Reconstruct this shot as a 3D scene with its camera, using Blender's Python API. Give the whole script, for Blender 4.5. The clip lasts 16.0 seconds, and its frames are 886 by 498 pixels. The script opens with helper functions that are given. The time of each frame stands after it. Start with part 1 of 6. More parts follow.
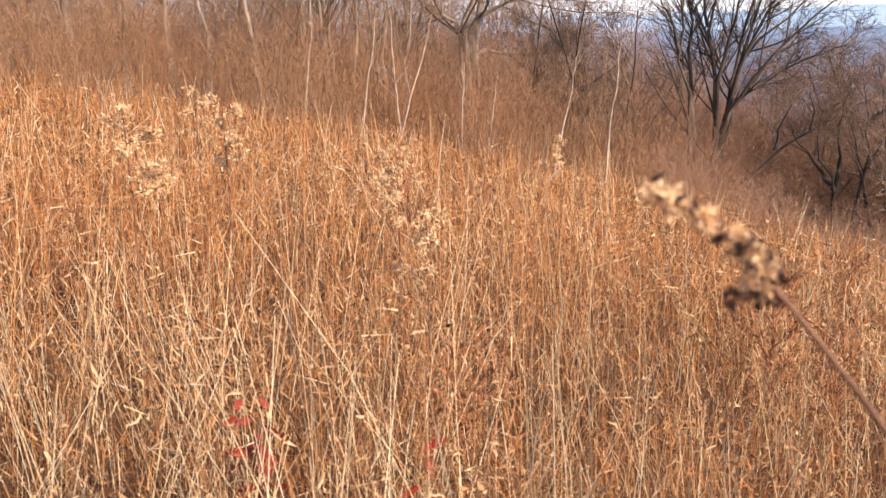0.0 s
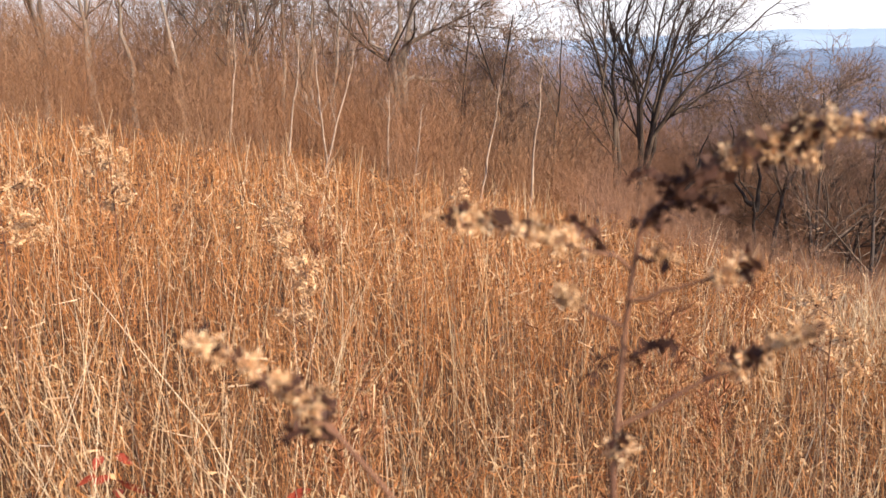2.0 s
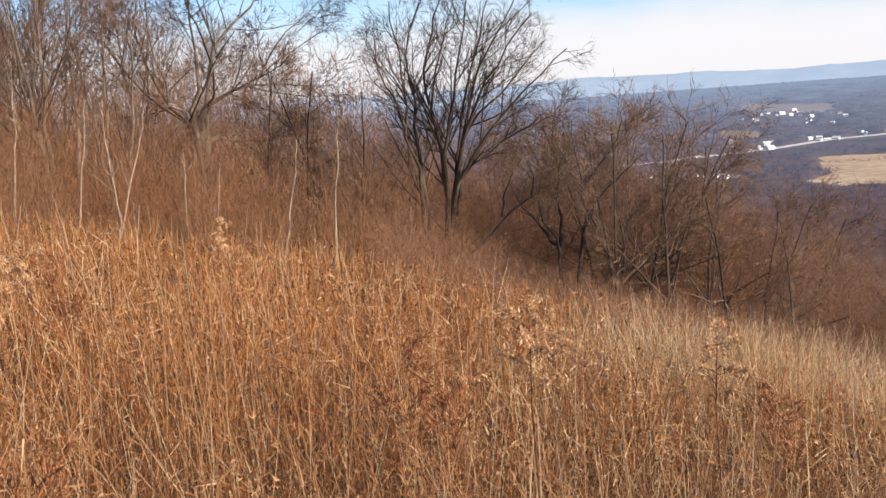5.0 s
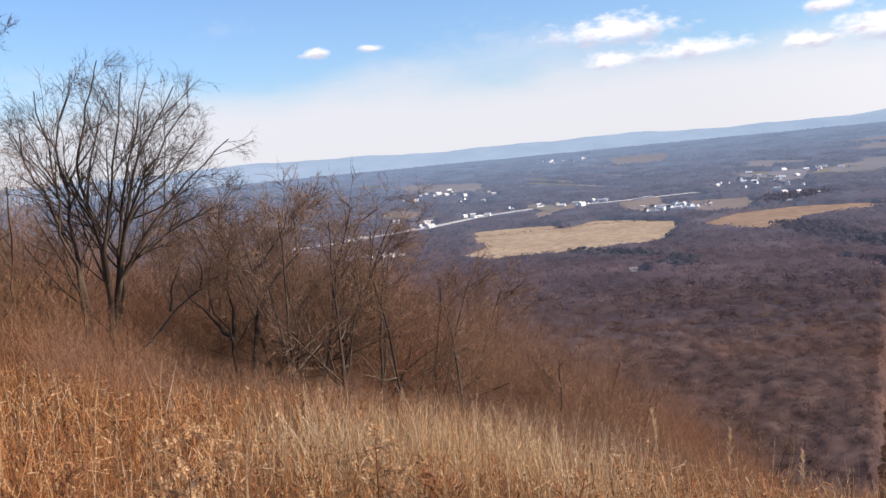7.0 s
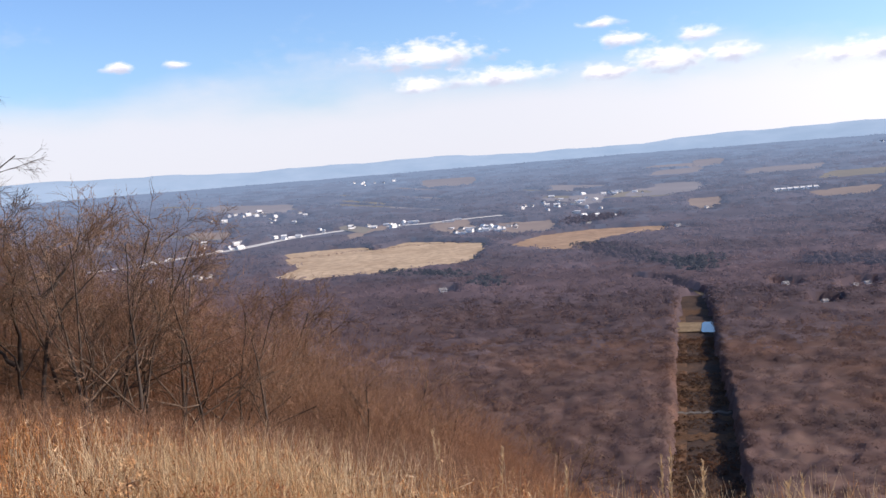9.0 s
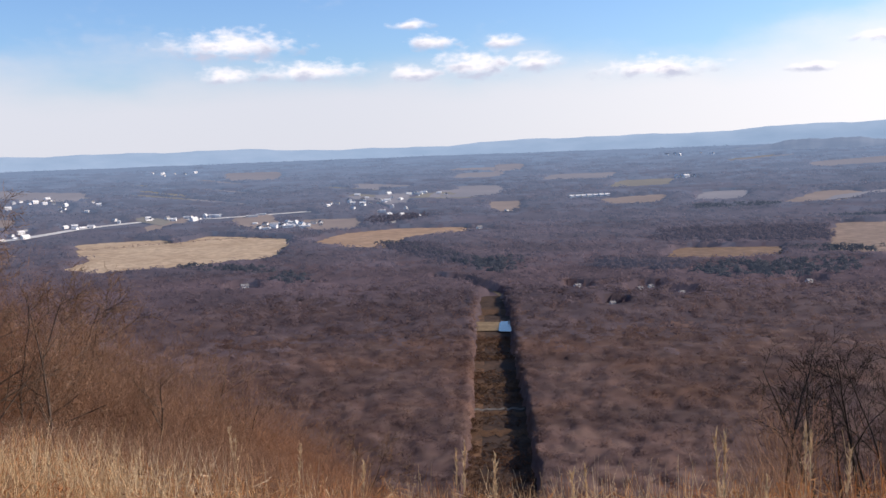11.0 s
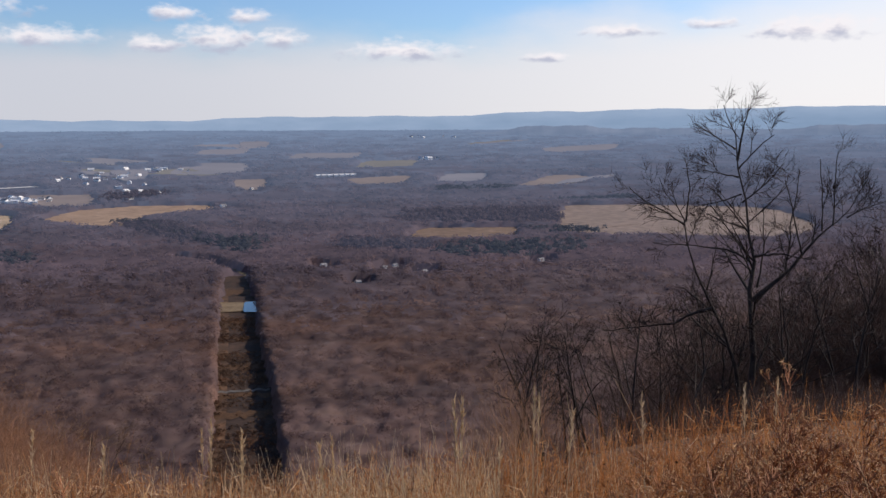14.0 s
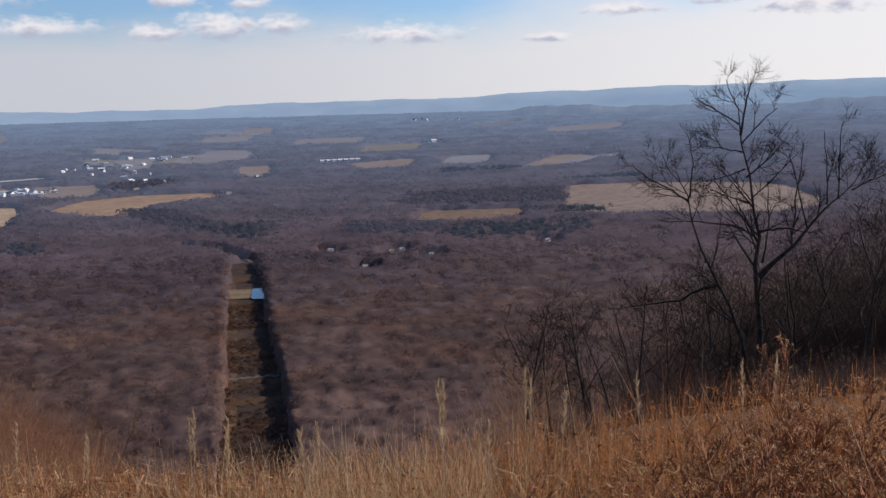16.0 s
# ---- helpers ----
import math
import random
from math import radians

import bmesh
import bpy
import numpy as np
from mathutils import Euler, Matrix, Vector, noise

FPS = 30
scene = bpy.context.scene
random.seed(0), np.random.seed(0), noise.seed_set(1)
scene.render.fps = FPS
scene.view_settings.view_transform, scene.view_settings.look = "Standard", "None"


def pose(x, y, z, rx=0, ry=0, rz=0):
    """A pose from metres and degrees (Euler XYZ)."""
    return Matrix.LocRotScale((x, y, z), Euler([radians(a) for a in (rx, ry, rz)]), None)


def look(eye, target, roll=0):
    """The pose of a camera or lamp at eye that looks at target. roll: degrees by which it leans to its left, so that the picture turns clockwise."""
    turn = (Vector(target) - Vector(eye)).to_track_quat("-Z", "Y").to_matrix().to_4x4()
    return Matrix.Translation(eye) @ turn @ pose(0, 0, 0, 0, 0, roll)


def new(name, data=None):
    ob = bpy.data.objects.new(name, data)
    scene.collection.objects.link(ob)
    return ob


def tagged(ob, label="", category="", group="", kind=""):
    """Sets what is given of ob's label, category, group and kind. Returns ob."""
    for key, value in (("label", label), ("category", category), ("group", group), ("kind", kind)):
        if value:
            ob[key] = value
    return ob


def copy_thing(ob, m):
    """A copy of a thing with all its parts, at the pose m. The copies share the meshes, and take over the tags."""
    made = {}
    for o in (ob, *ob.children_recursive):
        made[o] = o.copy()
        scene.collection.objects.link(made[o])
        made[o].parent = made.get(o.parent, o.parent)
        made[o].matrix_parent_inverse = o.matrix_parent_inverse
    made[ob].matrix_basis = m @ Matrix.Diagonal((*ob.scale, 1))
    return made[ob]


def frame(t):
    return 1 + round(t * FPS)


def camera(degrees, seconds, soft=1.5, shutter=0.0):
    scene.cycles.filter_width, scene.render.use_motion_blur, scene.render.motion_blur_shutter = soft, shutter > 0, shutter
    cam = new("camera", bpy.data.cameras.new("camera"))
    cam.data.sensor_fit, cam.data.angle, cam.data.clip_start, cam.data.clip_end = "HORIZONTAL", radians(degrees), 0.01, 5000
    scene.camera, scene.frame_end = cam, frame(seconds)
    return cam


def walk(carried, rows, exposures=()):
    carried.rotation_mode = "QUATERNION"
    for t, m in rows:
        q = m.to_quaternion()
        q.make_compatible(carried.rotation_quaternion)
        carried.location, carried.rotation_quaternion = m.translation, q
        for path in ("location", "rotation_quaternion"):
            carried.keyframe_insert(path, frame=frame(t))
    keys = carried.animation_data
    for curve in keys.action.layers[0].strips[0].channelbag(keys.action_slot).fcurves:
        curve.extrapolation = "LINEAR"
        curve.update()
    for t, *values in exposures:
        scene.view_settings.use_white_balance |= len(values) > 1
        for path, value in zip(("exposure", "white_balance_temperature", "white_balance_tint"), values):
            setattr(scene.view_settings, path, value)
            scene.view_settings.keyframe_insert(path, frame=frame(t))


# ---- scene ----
FOV = 49.0
cam = camera(FOV, 16.0, soft=1.5)


def aim(x, y, z, az, el, roll):
    """A pose from a place, a bearing from +y towards +x, a height angle and a roll, in degrees."""
    a, e = radians(az), radians(el)
    way = Vector((math.sin(a) * math.cos(e), math.cos(a) * math.cos(e), math.sin(e)))
    return look((x, y, z), Vector((x, y, z)) + way, -roll)


ROWS = [
    (0.0, -0.577, -0.516, 1.590, -60.73, -12.58, 1.52),
    (0.5, -0.550, -0.484, 1.617, -59.53, -12.13, 1.46),
    (1.0, -0.525, -0.452, 1.635, -58.48, -11.74, 1.53),
    (1.5, -0.489, -0.406, 1.648, -57.63, -11.49, 1.75),
    (2.0, -0.457, -0.360, 1.652, -56.86, -11.23, 1.86),
    (2.5, -0.430, -0.322, 1.666, -56.06, -11.14, 2.15),
    (3.0, -0.407, -0.303, 1.699, -55.31, -11.15, 2.49),
    (3.2, -0.406, -0.292, 1.713, -55.12, -11.11, 2.77),
    (5.3, -0.251, 0.012, 1.524, -43.26, -7.61, 4.49),
    (5.5, -0.250, 0.006, 1.547, -41.01, -6.97, 4.65),
    (6.0, -0.250, -0.007, 1.595, -35.51, -5.82, 4.89),
    (6.5, -0.215, -0.025, 1.637, -30.75, -5.30, 5.22),
    (7.0, -0.160, -0.003, 1.656, -26.73, -5.20, 5.55),
    (7.5, -0.091, 0.020, 1.663, -23.31, -5.13, 5.67),
    (8.0, -0.029, 0.037, 1.664, -20.45, -5.06, 5.57),
    (8.5, 0.014, 0.049, 1.669, -18.02, -5.04, 5.37),
    (8.7, 0.024, 0.054, 1.664, -17.05, -4.98, 5.08),
    (10.8, 0.051, 0.030, 1.655, -5.32, -5.59, 2.54),
    (11.0, 0.044, 0.035, 1.654, -4.05, -5.73, 2.11),
    (11.5, 0.024, 0.029, 1.650, -0.87, -5.93, 1.41),
    (12.0, 0.009, 0.013, 1.651, 2.22, -6.16, 0.77),
    (12.5, -0.000, 0.000, 1.650, 5.21, -6.43, 0.23),
    (13.0, 0.002, -0.035, 1.656, 7.98, -6.70, -0.00),
    (13.5, 0.015, -0.051, 1.653, 9.90, -6.97, 0.04),
    (14.0, 0.030, -0.053, 1.653, 10.90, -7.24, 0.23),
    (14.5, 0.044, -0.025, 1.648, 11.06, -7.50, 0.52),
    (15.0, 0.081, -0.003, 1.643, 10.87, -7.68, 0.92),
    (15.5, 0.121, 0.016, 1.633, 10.69, -7.95, 1.25),
    (16.0, 0.158, 0.053, 1.621, 10.51, -8.26, 1.60),
]
EXPOSURES = [(0.0, 1.02, 6750, 15), (1.5, 0.95, 6800, 15), (3.0, 0.84, 6850, 15), (5.5, 0.3, 7000, 14), (6.0, 0.12, 6550, 14), (6.5, 0.25, 6600, 15), (7.0, 0.35, 6700, 15), (8.5, 0.4, 6600, 16), (11.0, 0.2, 6500, 15), (11.5, 0.12, 6500, 15), (12.5, 0.1, 6500, 14), (14.0, -0.08, 6450, 14), (16.0, -0.17, 6450, 14)]
cam.data.dof.use_dof, cam.data.dof.focus_distance, cam.data.dof.aperture_fstop = True, 14.0, 13.0
walk(cam, [(r[0], aim(*r[1:])) for r in ROWS], EXPOSURES)

# ---- world and sun ----
SUN_AZ, SUN_EL = 74.0, 28.0
sun = new("sun", bpy.data.lights.new("sun", "SUN"))
sun.data.energy, sun.data.angle, sun.data.color = 4.8, radians(0.6), (1.0, 0.88, 0.72)
sun_way = Vector((math.sin(radians(SUN_AZ)) * math.cos(radians(SUN_EL)), math.cos(radians(SUN_AZ)) * math.cos(radians(SUN_EL)), math.sin(radians(SUN_EL))))
sun.matrix_world = look(sun_way * 60, (0, 0, 0))

# bearing, height angle, half width and half height of each small cloud, in degrees
CLOUDS = [
    (-15.7, 6.26, 3.7, 0.67),
    (-16.11, 4.6, 1.5, 0.4),
    (-11.48, 4.75, 3.2, 0.47),
    (-5.29, 4.47, 1.5, 0.4),
    (-1.82, 4.83, 2.2, 0.7),
    (1.62, 4.88, 1.5, 0.43),
    (-0.14, 6.1, 1.2, 0.33),
    (-4.23, 6.23, 1.5, 0.37),
    (-5.5, 7.26, 1.3, 0.23),
    (8.65, 4.21, 3.3, 0.47),
    (20.93, 5.26, 2.2, 0.3),
    (26.08, 5.53, 1.4, 0.27),
    (17.1, 3.82, 1.4, 0.23),
    (-33.0, 6.69, 0.8, 0.27),
    (-29.72, 6.78, 0.7, 0.2),
    (31.52, 5.07, 3.3, 0.53),
]


def build_world():
    w = bpy.data.worlds.new("sky")
    scene.world = w
    w.use_nodes = True
    nt = w.node_tree
    nt.nodes.clear()
    N, L = nt.nodes.new, nt.links.new

    def put(sock, v):
        if isinstance(v, (int, float)):
            sock.default_value = v
        else:
            L(v, sock)

    def m(op, a, b=0.0, c=0.0):
        n = N("ShaderNodeMath")
        n.operation = op
        put(n.inputs[0], a), put(n.inputs[1], b), put(n.inputs[2], c)
        return n.outputs[0]

    def step(v, lo, hi):
        n = N("ShaderNodeMapRange")
        n.interpolation_type = "SMOOTHSTEP"
        put(n.inputs[0], v), put(n.inputs[1], lo), put(n.inputs[2], hi)
        n.inputs[3].default_value, n.inputs[4].default_value = 0.0, 1.0
        return n.outputs[0]

    def mix(f, a, b):
        n = N("ShaderNodeMix")
        n.data_type = "RGBA"
        put(n.inputs[0], f)
        for s, v in ((n.inputs[6], a), (n.inputs[7], b)):
            if isinstance(v, tuple):
                s.default_value = (*v, 1)
            else:
                L(v, s)
        return n.outputs[2]

    co = N("ShaderNodeTexCoord").outputs["Generated"]
    xyz = N("ShaderNodeSeparateXYZ")
    L(co, xyz.inputs[0])
    az = m("MULTIPLY", m("ARCTAN2", xyz.outputs[0], xyz.outputs[1]), 57.29578)
    el = m("MULTIPLY", m("ARCSINE", xyz.outputs[2]), 57.29578)
    sky = N("ShaderNodeTexSky")
    sky.sky_type, sky.sun_disc = "NISHITA", False
    sky.sun_elevation, sky.sun_rotation = radians(SUN_EL), radians(SUN_AZ)
    sky.air_density, sky.dust_density, sky.ozone_density = 1.0, 0.6, 1.6
    sc = N("ShaderNodeMix")
    sc.data_type, sc.blend_type = "RGBA", "MULTIPLY"
    sc.inputs[0].default_value = 1.0
    L(sky.outputs[0], sc.inputs[6])
    L(mix(step(el, 14.0, 36.0), (SKY_K * 0.78, SKY_K * 1.0, SKY_K * 1.32), (SKY_K * 0.80, SKY_K * 0.82, SKY_K * 0.84)), sc.inputs[7])
    base = sc.outputs[2]

    def noise_at(scale, sx, sy, detail=5.0):
        v = N("ShaderNodeCombineXYZ")
        put(v.inputs[0], m("MULTIPLY", az, sx)), put(v.inputs[1], m("MULTIPLY", el, sy))
        n = N("ShaderNodeTexNoise")
        n.inputs["Scale"].default_value, n.inputs["Detail"].default_value = scale, detail
        L(v.outputs[0], n.inputs["Vector"])
        return m("SUBTRACT", n.outputs[0], 0.5)

    broad = noise_at(0.22, 0.5, 1.2)
    fine = noise_at(1.0, 0.9, 1.7, 6.0)
    puffs = noise_at(2.6, 0.8, 1.5, 3.0)
    # the bright haze over the far ridge, higher towards the sun
    top = m("ADD", m("MULTIPLY_ADD", broad, 5.0, 4.9), m("MULTIPLY", step(az, 5.0, 60.0), 6.0))
    haze = m("SUBTRACT", 1.0, step(m("DIVIDE", el, top), 0.55, 1.35))
    white = mix(step(az, -15.0, 40.0), HAZE, HAZE_SUN)
    base = mix(m("MULTIPLY", haze, 0.93), base, white)
    # thin high veil
    veil = m("MULTIPLY", step(m("ADD", broad, m("MULTIPLY", fine, 0.5)), 0.05, 0.4), 0.25)
    base = mix(veil, base, white)
    for ca, ce, cw, ch in CLOUDS:
        dx = m("MULTIPLY", m("SUBTRACT", az, ca), 1 / cw)
        dy = m("MULTIPLY", m("SUBTRACT", el, ce), 0.72 / ch)
        low = m("MULTIPLY", m("MINIMUM", dy, 0.0), 0.9)
        d = m("SQRT", m("ADD", m("MULTIPLY", dx, dx), m("ADD", m("MULTIPLY", dy, dy), m("MULTIPLY", low, low))))
        d = m("ADD", d, m("ADD", m("MULTIPLY", fine, 2.2), m("MULTIPLY", puffs, 0.7)))
        mask = m("MULTIPLY", m("SUBTRACT", 1.0, step(d, 0.1, 1.3)), 0.92)
        col = mix(step(m("ADD", dy, m("MULTIPLY", fine, 2.4)), -0.7, 0.25), CLOUD_LOW, CLOUD_TOP)
        base = mix(mask, base, col)
    bg = N("ShaderNodeBackground")
    L(base, bg.inputs[0])
    bg.inputs[1].default_value = 1.0
    out = N("ShaderNodeOutputWorld")
    L(bg.outputs[0], out.inputs[0])


SKY_K = 0.112
HAZE = (0.65, 0.675, 0.73)
HAZE_SUN = (0.98, 0.965, 0.95)
CLOUD_LOW = (0.52, 0.55, 0.66)
CLOUD_TOP = (0.98, 0.95, 0.95)
build_world()

# ---- materials ----


def material(name, build):
    mat = bpy.data.materials.new(name)
    mat.use_nodes = True
    nt = mat.node_tree
    nt.nodes.clear()
    out = nt.nodes.new("ShaderNodeOutputMaterial")
    nt.links.new(build(nt), out.inputs[0])
    return mat


def ramp(nt, fac, stops):
    n = nt.nodes.new("ShaderNodeValToRGB")
    e = n.color_ramp.elements
    while len(e) < len(stops):
        e.new(0.5)
    for i, (p, c) in enumerate(stops):
        e[i].position, e[i].color = p, (*c, 1)
    nt.links.new(fac, n.inputs[0])
    return n.outputs[0]


def noise_fac(nt, scale, detail=4.0, stretch=None):
    co = nt.nodes.new("ShaderNodeNewGeometry").outputs["Position"]
    if stretch:
        mp = nt.nodes.new("ShaderNodeMapping")
        mp.inputs["Scale"].default_value = stretch
        nt.links.new(co, mp.inputs[0])
        co = mp.outputs[0]
    n = nt.nodes.new("ShaderNodeTexNoise")
    n.inputs["Scale"].default_value, n.inputs["Detail"].default_value = scale, detail
    nt.links.new(co, n.inputs["Vector"])
    return n.outputs[0]


def mixed(nt, fac, a, b, blend="MIX"):
    n = nt.nodes.new("ShaderNodeMix")
    n.data_type, n.blend_type = "RGBA", blend
    for s, v in ((n.inputs[0], fac), (n.inputs[6], a), (n.inputs[7], b)):
        if isinstance(v, tuple):
            s.default_value = (*v, 1)
        elif isinstance(v, float):
            s.default_value = v
        else:
            nt.links.new(v, s)
    return n.outputs[2]


def surface(nt, col, rough=0.85, bump=None, dist=0.01, thin=0.0, spec=0.3):
    p = nt.nodes.new("ShaderNodeBsdfPrincipled")
    if isinstance(col, tuple):
        p.inputs["Base Color"].default_value = (*col, 1)
    else:
        nt.links.new(col, p.inputs["Base Color"])
    p.inputs["Roughness"].default_value = rough
    p.inputs["Specular IOR Level"].default_value = spec
    if bump is not None:
        b = nt.nodes.new("ShaderNodeBump")
        b.inputs["Strength"].default_value, b.inputs["Distance"].default_value = 0.7, dist
        nt.links.new(bump, b.inputs["Height"])
        nt.links.new(b.outputs[0], p.inputs["Normal"])
    if thin:
        t = nt.nodes.new("ShaderNodeBsdfTranslucent")
        if isinstance(col, tuple):
            t.inputs[0].default_value = (*col, 1)
        else:
            nt.links.new(col, t.inputs[0])
        mx = nt.nodes.new("ShaderNodeMixShader")
        mx.inputs[0].default_value = thin
        nt.links.new(p.outputs[0], mx.inputs[1])
        nt.links.new(t.outputs[0], mx.inputs[2])
        return mx.outputs[0]
    return p.outputs[0]


def island(nt):
    return nt.nodes.new("ShaderNodeNewGeometry").outputs["Random Per Island"]


def blades_mat(name, stops, patch, thin=0.2, scale=0.35):
    """Dry stems: each its own colour, drifting in patches to a second colour."""
    def build(nt):
        col = ramp(nt, island(nt), stops)
        f = ramp(nt, noise_fac(nt, scale, 3.0), [(0.42, (0, 0, 0)), (0.62, (1, 1, 1))])
        col = mixed(nt, f, col, mixed(nt, 0.55, col, patch))
        g = ramp(nt, noise_fac(nt, 30.0, 2.0), [(0.3, (0.7, 0.7, 0.7)), (0.7, (1.15, 1.15, 1.15))])
        return surface(nt, mixed(nt, 1.0, col, g, "MULTIPLY"), 0.7, thin=thin)
    return material(name, build)


def rough_mat(name, stops, scale, rough=0.9, dist=0.01, detail=6.0, fine=None, thin=0.0, stretch=None, spec=0.3):
    def build(nt):
        f = noise_fac(nt, scale, detail, stretch)
        col = ramp(nt, f, stops)
        b = f
        if fine:
            b = noise_fac(nt, fine, 4.0)
            g = ramp(nt, b, [(0.3, (0.72, 0.72, 0.72)), (0.7, (1.2, 1.2, 1.2))])
            col = mixed(nt, 1.0, col, g, "MULTIPLY")
        return surface(nt, col, rough, b, dist, thin, spec)
    return material(name, build)


def clump_mat(name, stops, scale, tint_scale, tint, thin=0.25):
    """Twigs of woods seen from afar: a colour for each crown-sized patch, varied twig by twig."""
    def build(nt):
        col = ramp(nt, noise_fac(nt, scale, 2.0), stops)
        g = ramp(nt, island(nt), [(0.0, (0.88, 0.88, 0.88)), (1.0, (1.12, 1.12, 1.12))])
        col = mixed(nt, 1.0, col, g, "MULTIPLY")
        f = ramp(nt, noise_fac(nt, tint_scale, 3.0), [(0.45, (0, 0, 0)), (0.7, (0.8, 0.8, 0.8))])
        col = mixed(nt, f, col, tint)
        b = ramp(nt, noise_fac(nt, tint_scale * 0.6, 3.0, (0.6, 1.6, 1)), [(0.38, (0.72, 0.72, 0.74)), (0.62, (1.15, 1.15, 1.13))])
        return surface(nt, mixed(nt, 1.0, col, b, "MULTIPLY"), 0.9, thin=thin)
    return material(name, build)


M_GROUND = rough_mat("leaf_litter", [(0.25, (0.045, 0.020, 0.008)), (0.5, (0.080, 0.038, 0.015)), (0.75, (0.13, 0.066, 0.028))], 0.9, fine=9.0, dist=0.03)
M_STRAW = blades_mat("straw", [(0.0, (0.16, 0.062, 0.026)), (0.25, (0.40, 0.185, 0.08)), (0.5, (0.64, 0.375, 0.185)), (0.8, (0.86, 0.62, 0.37)), (1.0, (0.95, 0.78, 0.54))], (0.60, 0.275, 0.105), thin=0.35)
M_BLUESTEM = blades_mat("bluestem", [(0.0, (0.24, 0.085, 0.029)), (0.5, (0.53, 0.22, 0.072)), (1.0, (0.72, 0.38, 0.15))], (0.51, 0.185, 0.06), thin=0.35)
# dead stems, darkened past their own brown to imitate shaded gaps
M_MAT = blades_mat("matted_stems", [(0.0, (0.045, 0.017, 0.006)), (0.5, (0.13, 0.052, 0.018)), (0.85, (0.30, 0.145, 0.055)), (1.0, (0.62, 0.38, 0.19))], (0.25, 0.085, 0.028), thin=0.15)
M_SEED = blades_mat("seed_fluff", [(0.0, (0.24, 0.12, 0.06)), (0.5, (0.50, 0.32, 0.165)), (1.0, (0.68, 0.50, 0.30))], (0.48, 0.28, 0.13))
M_WEEDHEAD = blades_mat("weed_heads", [(0.0, (0.26, 0.115, 0.05)), (0.5, (0.54, 0.30, 0.135)), (1.0, (0.82, 0.58, 0.33))], (0.46, 0.21, 0.09), thin=0.3)
M_PLUME = blades_mat("pale_plume", [(0.0, (0.52, 0.37, 0.21)), (1.0, (0.80, 0.64, 0.44))], (0.62, 0.44, 0.24), thin=0.3)
M_GOLDENROD = blades_mat("goldenrod_fluff", [(0.0, (0.42, 0.22, 0.10)), (0.4, (0.72, 0.46, 0.25)), (1.0, (0.95, 0.74, 0.48))], (0.62, 0.36, 0.18), thin=0.25, scale=25.0)
M_STALK = rough_mat("dry_stalk", [(0.3, (0.095, 0.042, 0.026)), (0.7, (0.20, 0.10, 0.058))], 40.0, 0.75, 0.001)
M_WEEDSTEM = rough_mat("red_weed_stem", [(0.3, (0.20, 0.078, 0.036)), (0.7, (0.36, 0.155, 0.07))], 40.0, 0.75, 0.001)
M_DEADLEAF = blades_mat("withered_leaf", [(0.0, (0.034, 0.015, 0.010)), (1.0, (0.12, 0.054, 0.034))], (0.075, 0.030, 0.019), scale=20.0)
M_REDLEAF = blades_mat("red_leaf", [(0.0, (0.20, 0.028, 0.018)), (0.6, (0.34, 0.06, 0.032)), (1.0, (0.42, 0.16, 0.06))], (0.28, 0.035, 0.022), scale=9.0)
M_TWIG = blades_mat("grey_twig", [(0.0, (0.07, 0.044, 0.033)), (0.6, (0.14, 0.092, 0.07)), (1.0, (0.26, 0.185, 0.145))], (0.14, 0.085, 0.062), thin=0.0)
M_PALEBARK = rough_mat("pale_sapling_bark", [(0.3, (0.20, 0.135, 0.095)), (0.7, (0.44, 0.33, 0.25))], 6.0, 0.8, 0.004)
M_PALETRUNK = rough_mat("pale_grey_bark", [(0.25, (0.09, 0.066, 0.05)), (0.5, (0.19, 0.15, 0.12)), (0.75, (0.38, 0.31, 0.255))], 2.0, 0.9, 0.01, fine=18.0, stretch=(1, 1, 0.4))
M_SLOPEBARK = rough_mat("slope_bark", [(0.25, (0.055, 0.038, 0.028)), (0.5, (0.115, 0.082, 0.058)), (0.75, (0.26, 0.195, 0.145))], 2.6, 0.9, 0.01, fine=22.0, stretch=(1, 1, 0.35))
M_OAKBARK = rough_mat("brown_oak_bark", [(0.25, (0.03, 0.021, 0.016)), (0.5, (0.062, 0.044, 0.033)), (0.75, (0.15, 0.112, 0.085))], 2.6, 0.9, 0.01, fine=22.0, stretch=(1, 1, 0.35))
M_OAKTWIG = blades_mat("brown_oak_twig", [(0.0, (0.04, 0.025, 0.019)), (0.6, (0.085, 0.054, 0.040)), (1.0, (0.16, 0.108, 0.082))], (0.09, 0.055, 0.040), thin=0.0)
# shade of backlit trees put into bark and twig colour; slope trunks share the bark
M_DARKBARK = rough_mat("dark_bark", [(0.3, (0.028, 0.022, 0.020)), (0.7, (0.085, 0.065, 0.055))], 4.0, 0.9, 0.008, fine=25.0)
M_BACKLITTWIG = blades_mat("backlit_dark_twig", [(0.0, (0.028, 0.016, 0.014)), (1.0, (0.10, 0.058, 0.047))], (0.085, 0.042, 0.034), thin=0.0)
M_BROWNTWIG = blades_mat("brown_twig", [(0.0, (0.18, 0.105, 0.068)), (0.6, (0.32, 0.205, 0.138)), (1.0, (0.48, 0.33, 0.235))], (0.33, 0.185, 0.108), thin=0.25)
# purple-brown twig, darkened so the brush looks shaded and backlit
M_SHADETWIG = blades_mat("shade_darkened_twig", [(0.0, (0.050, 0.030, 0.025)), (1.0, (0.17, 0.104, 0.084))], (0.128, 0.07, 0.051), thin=0.12)
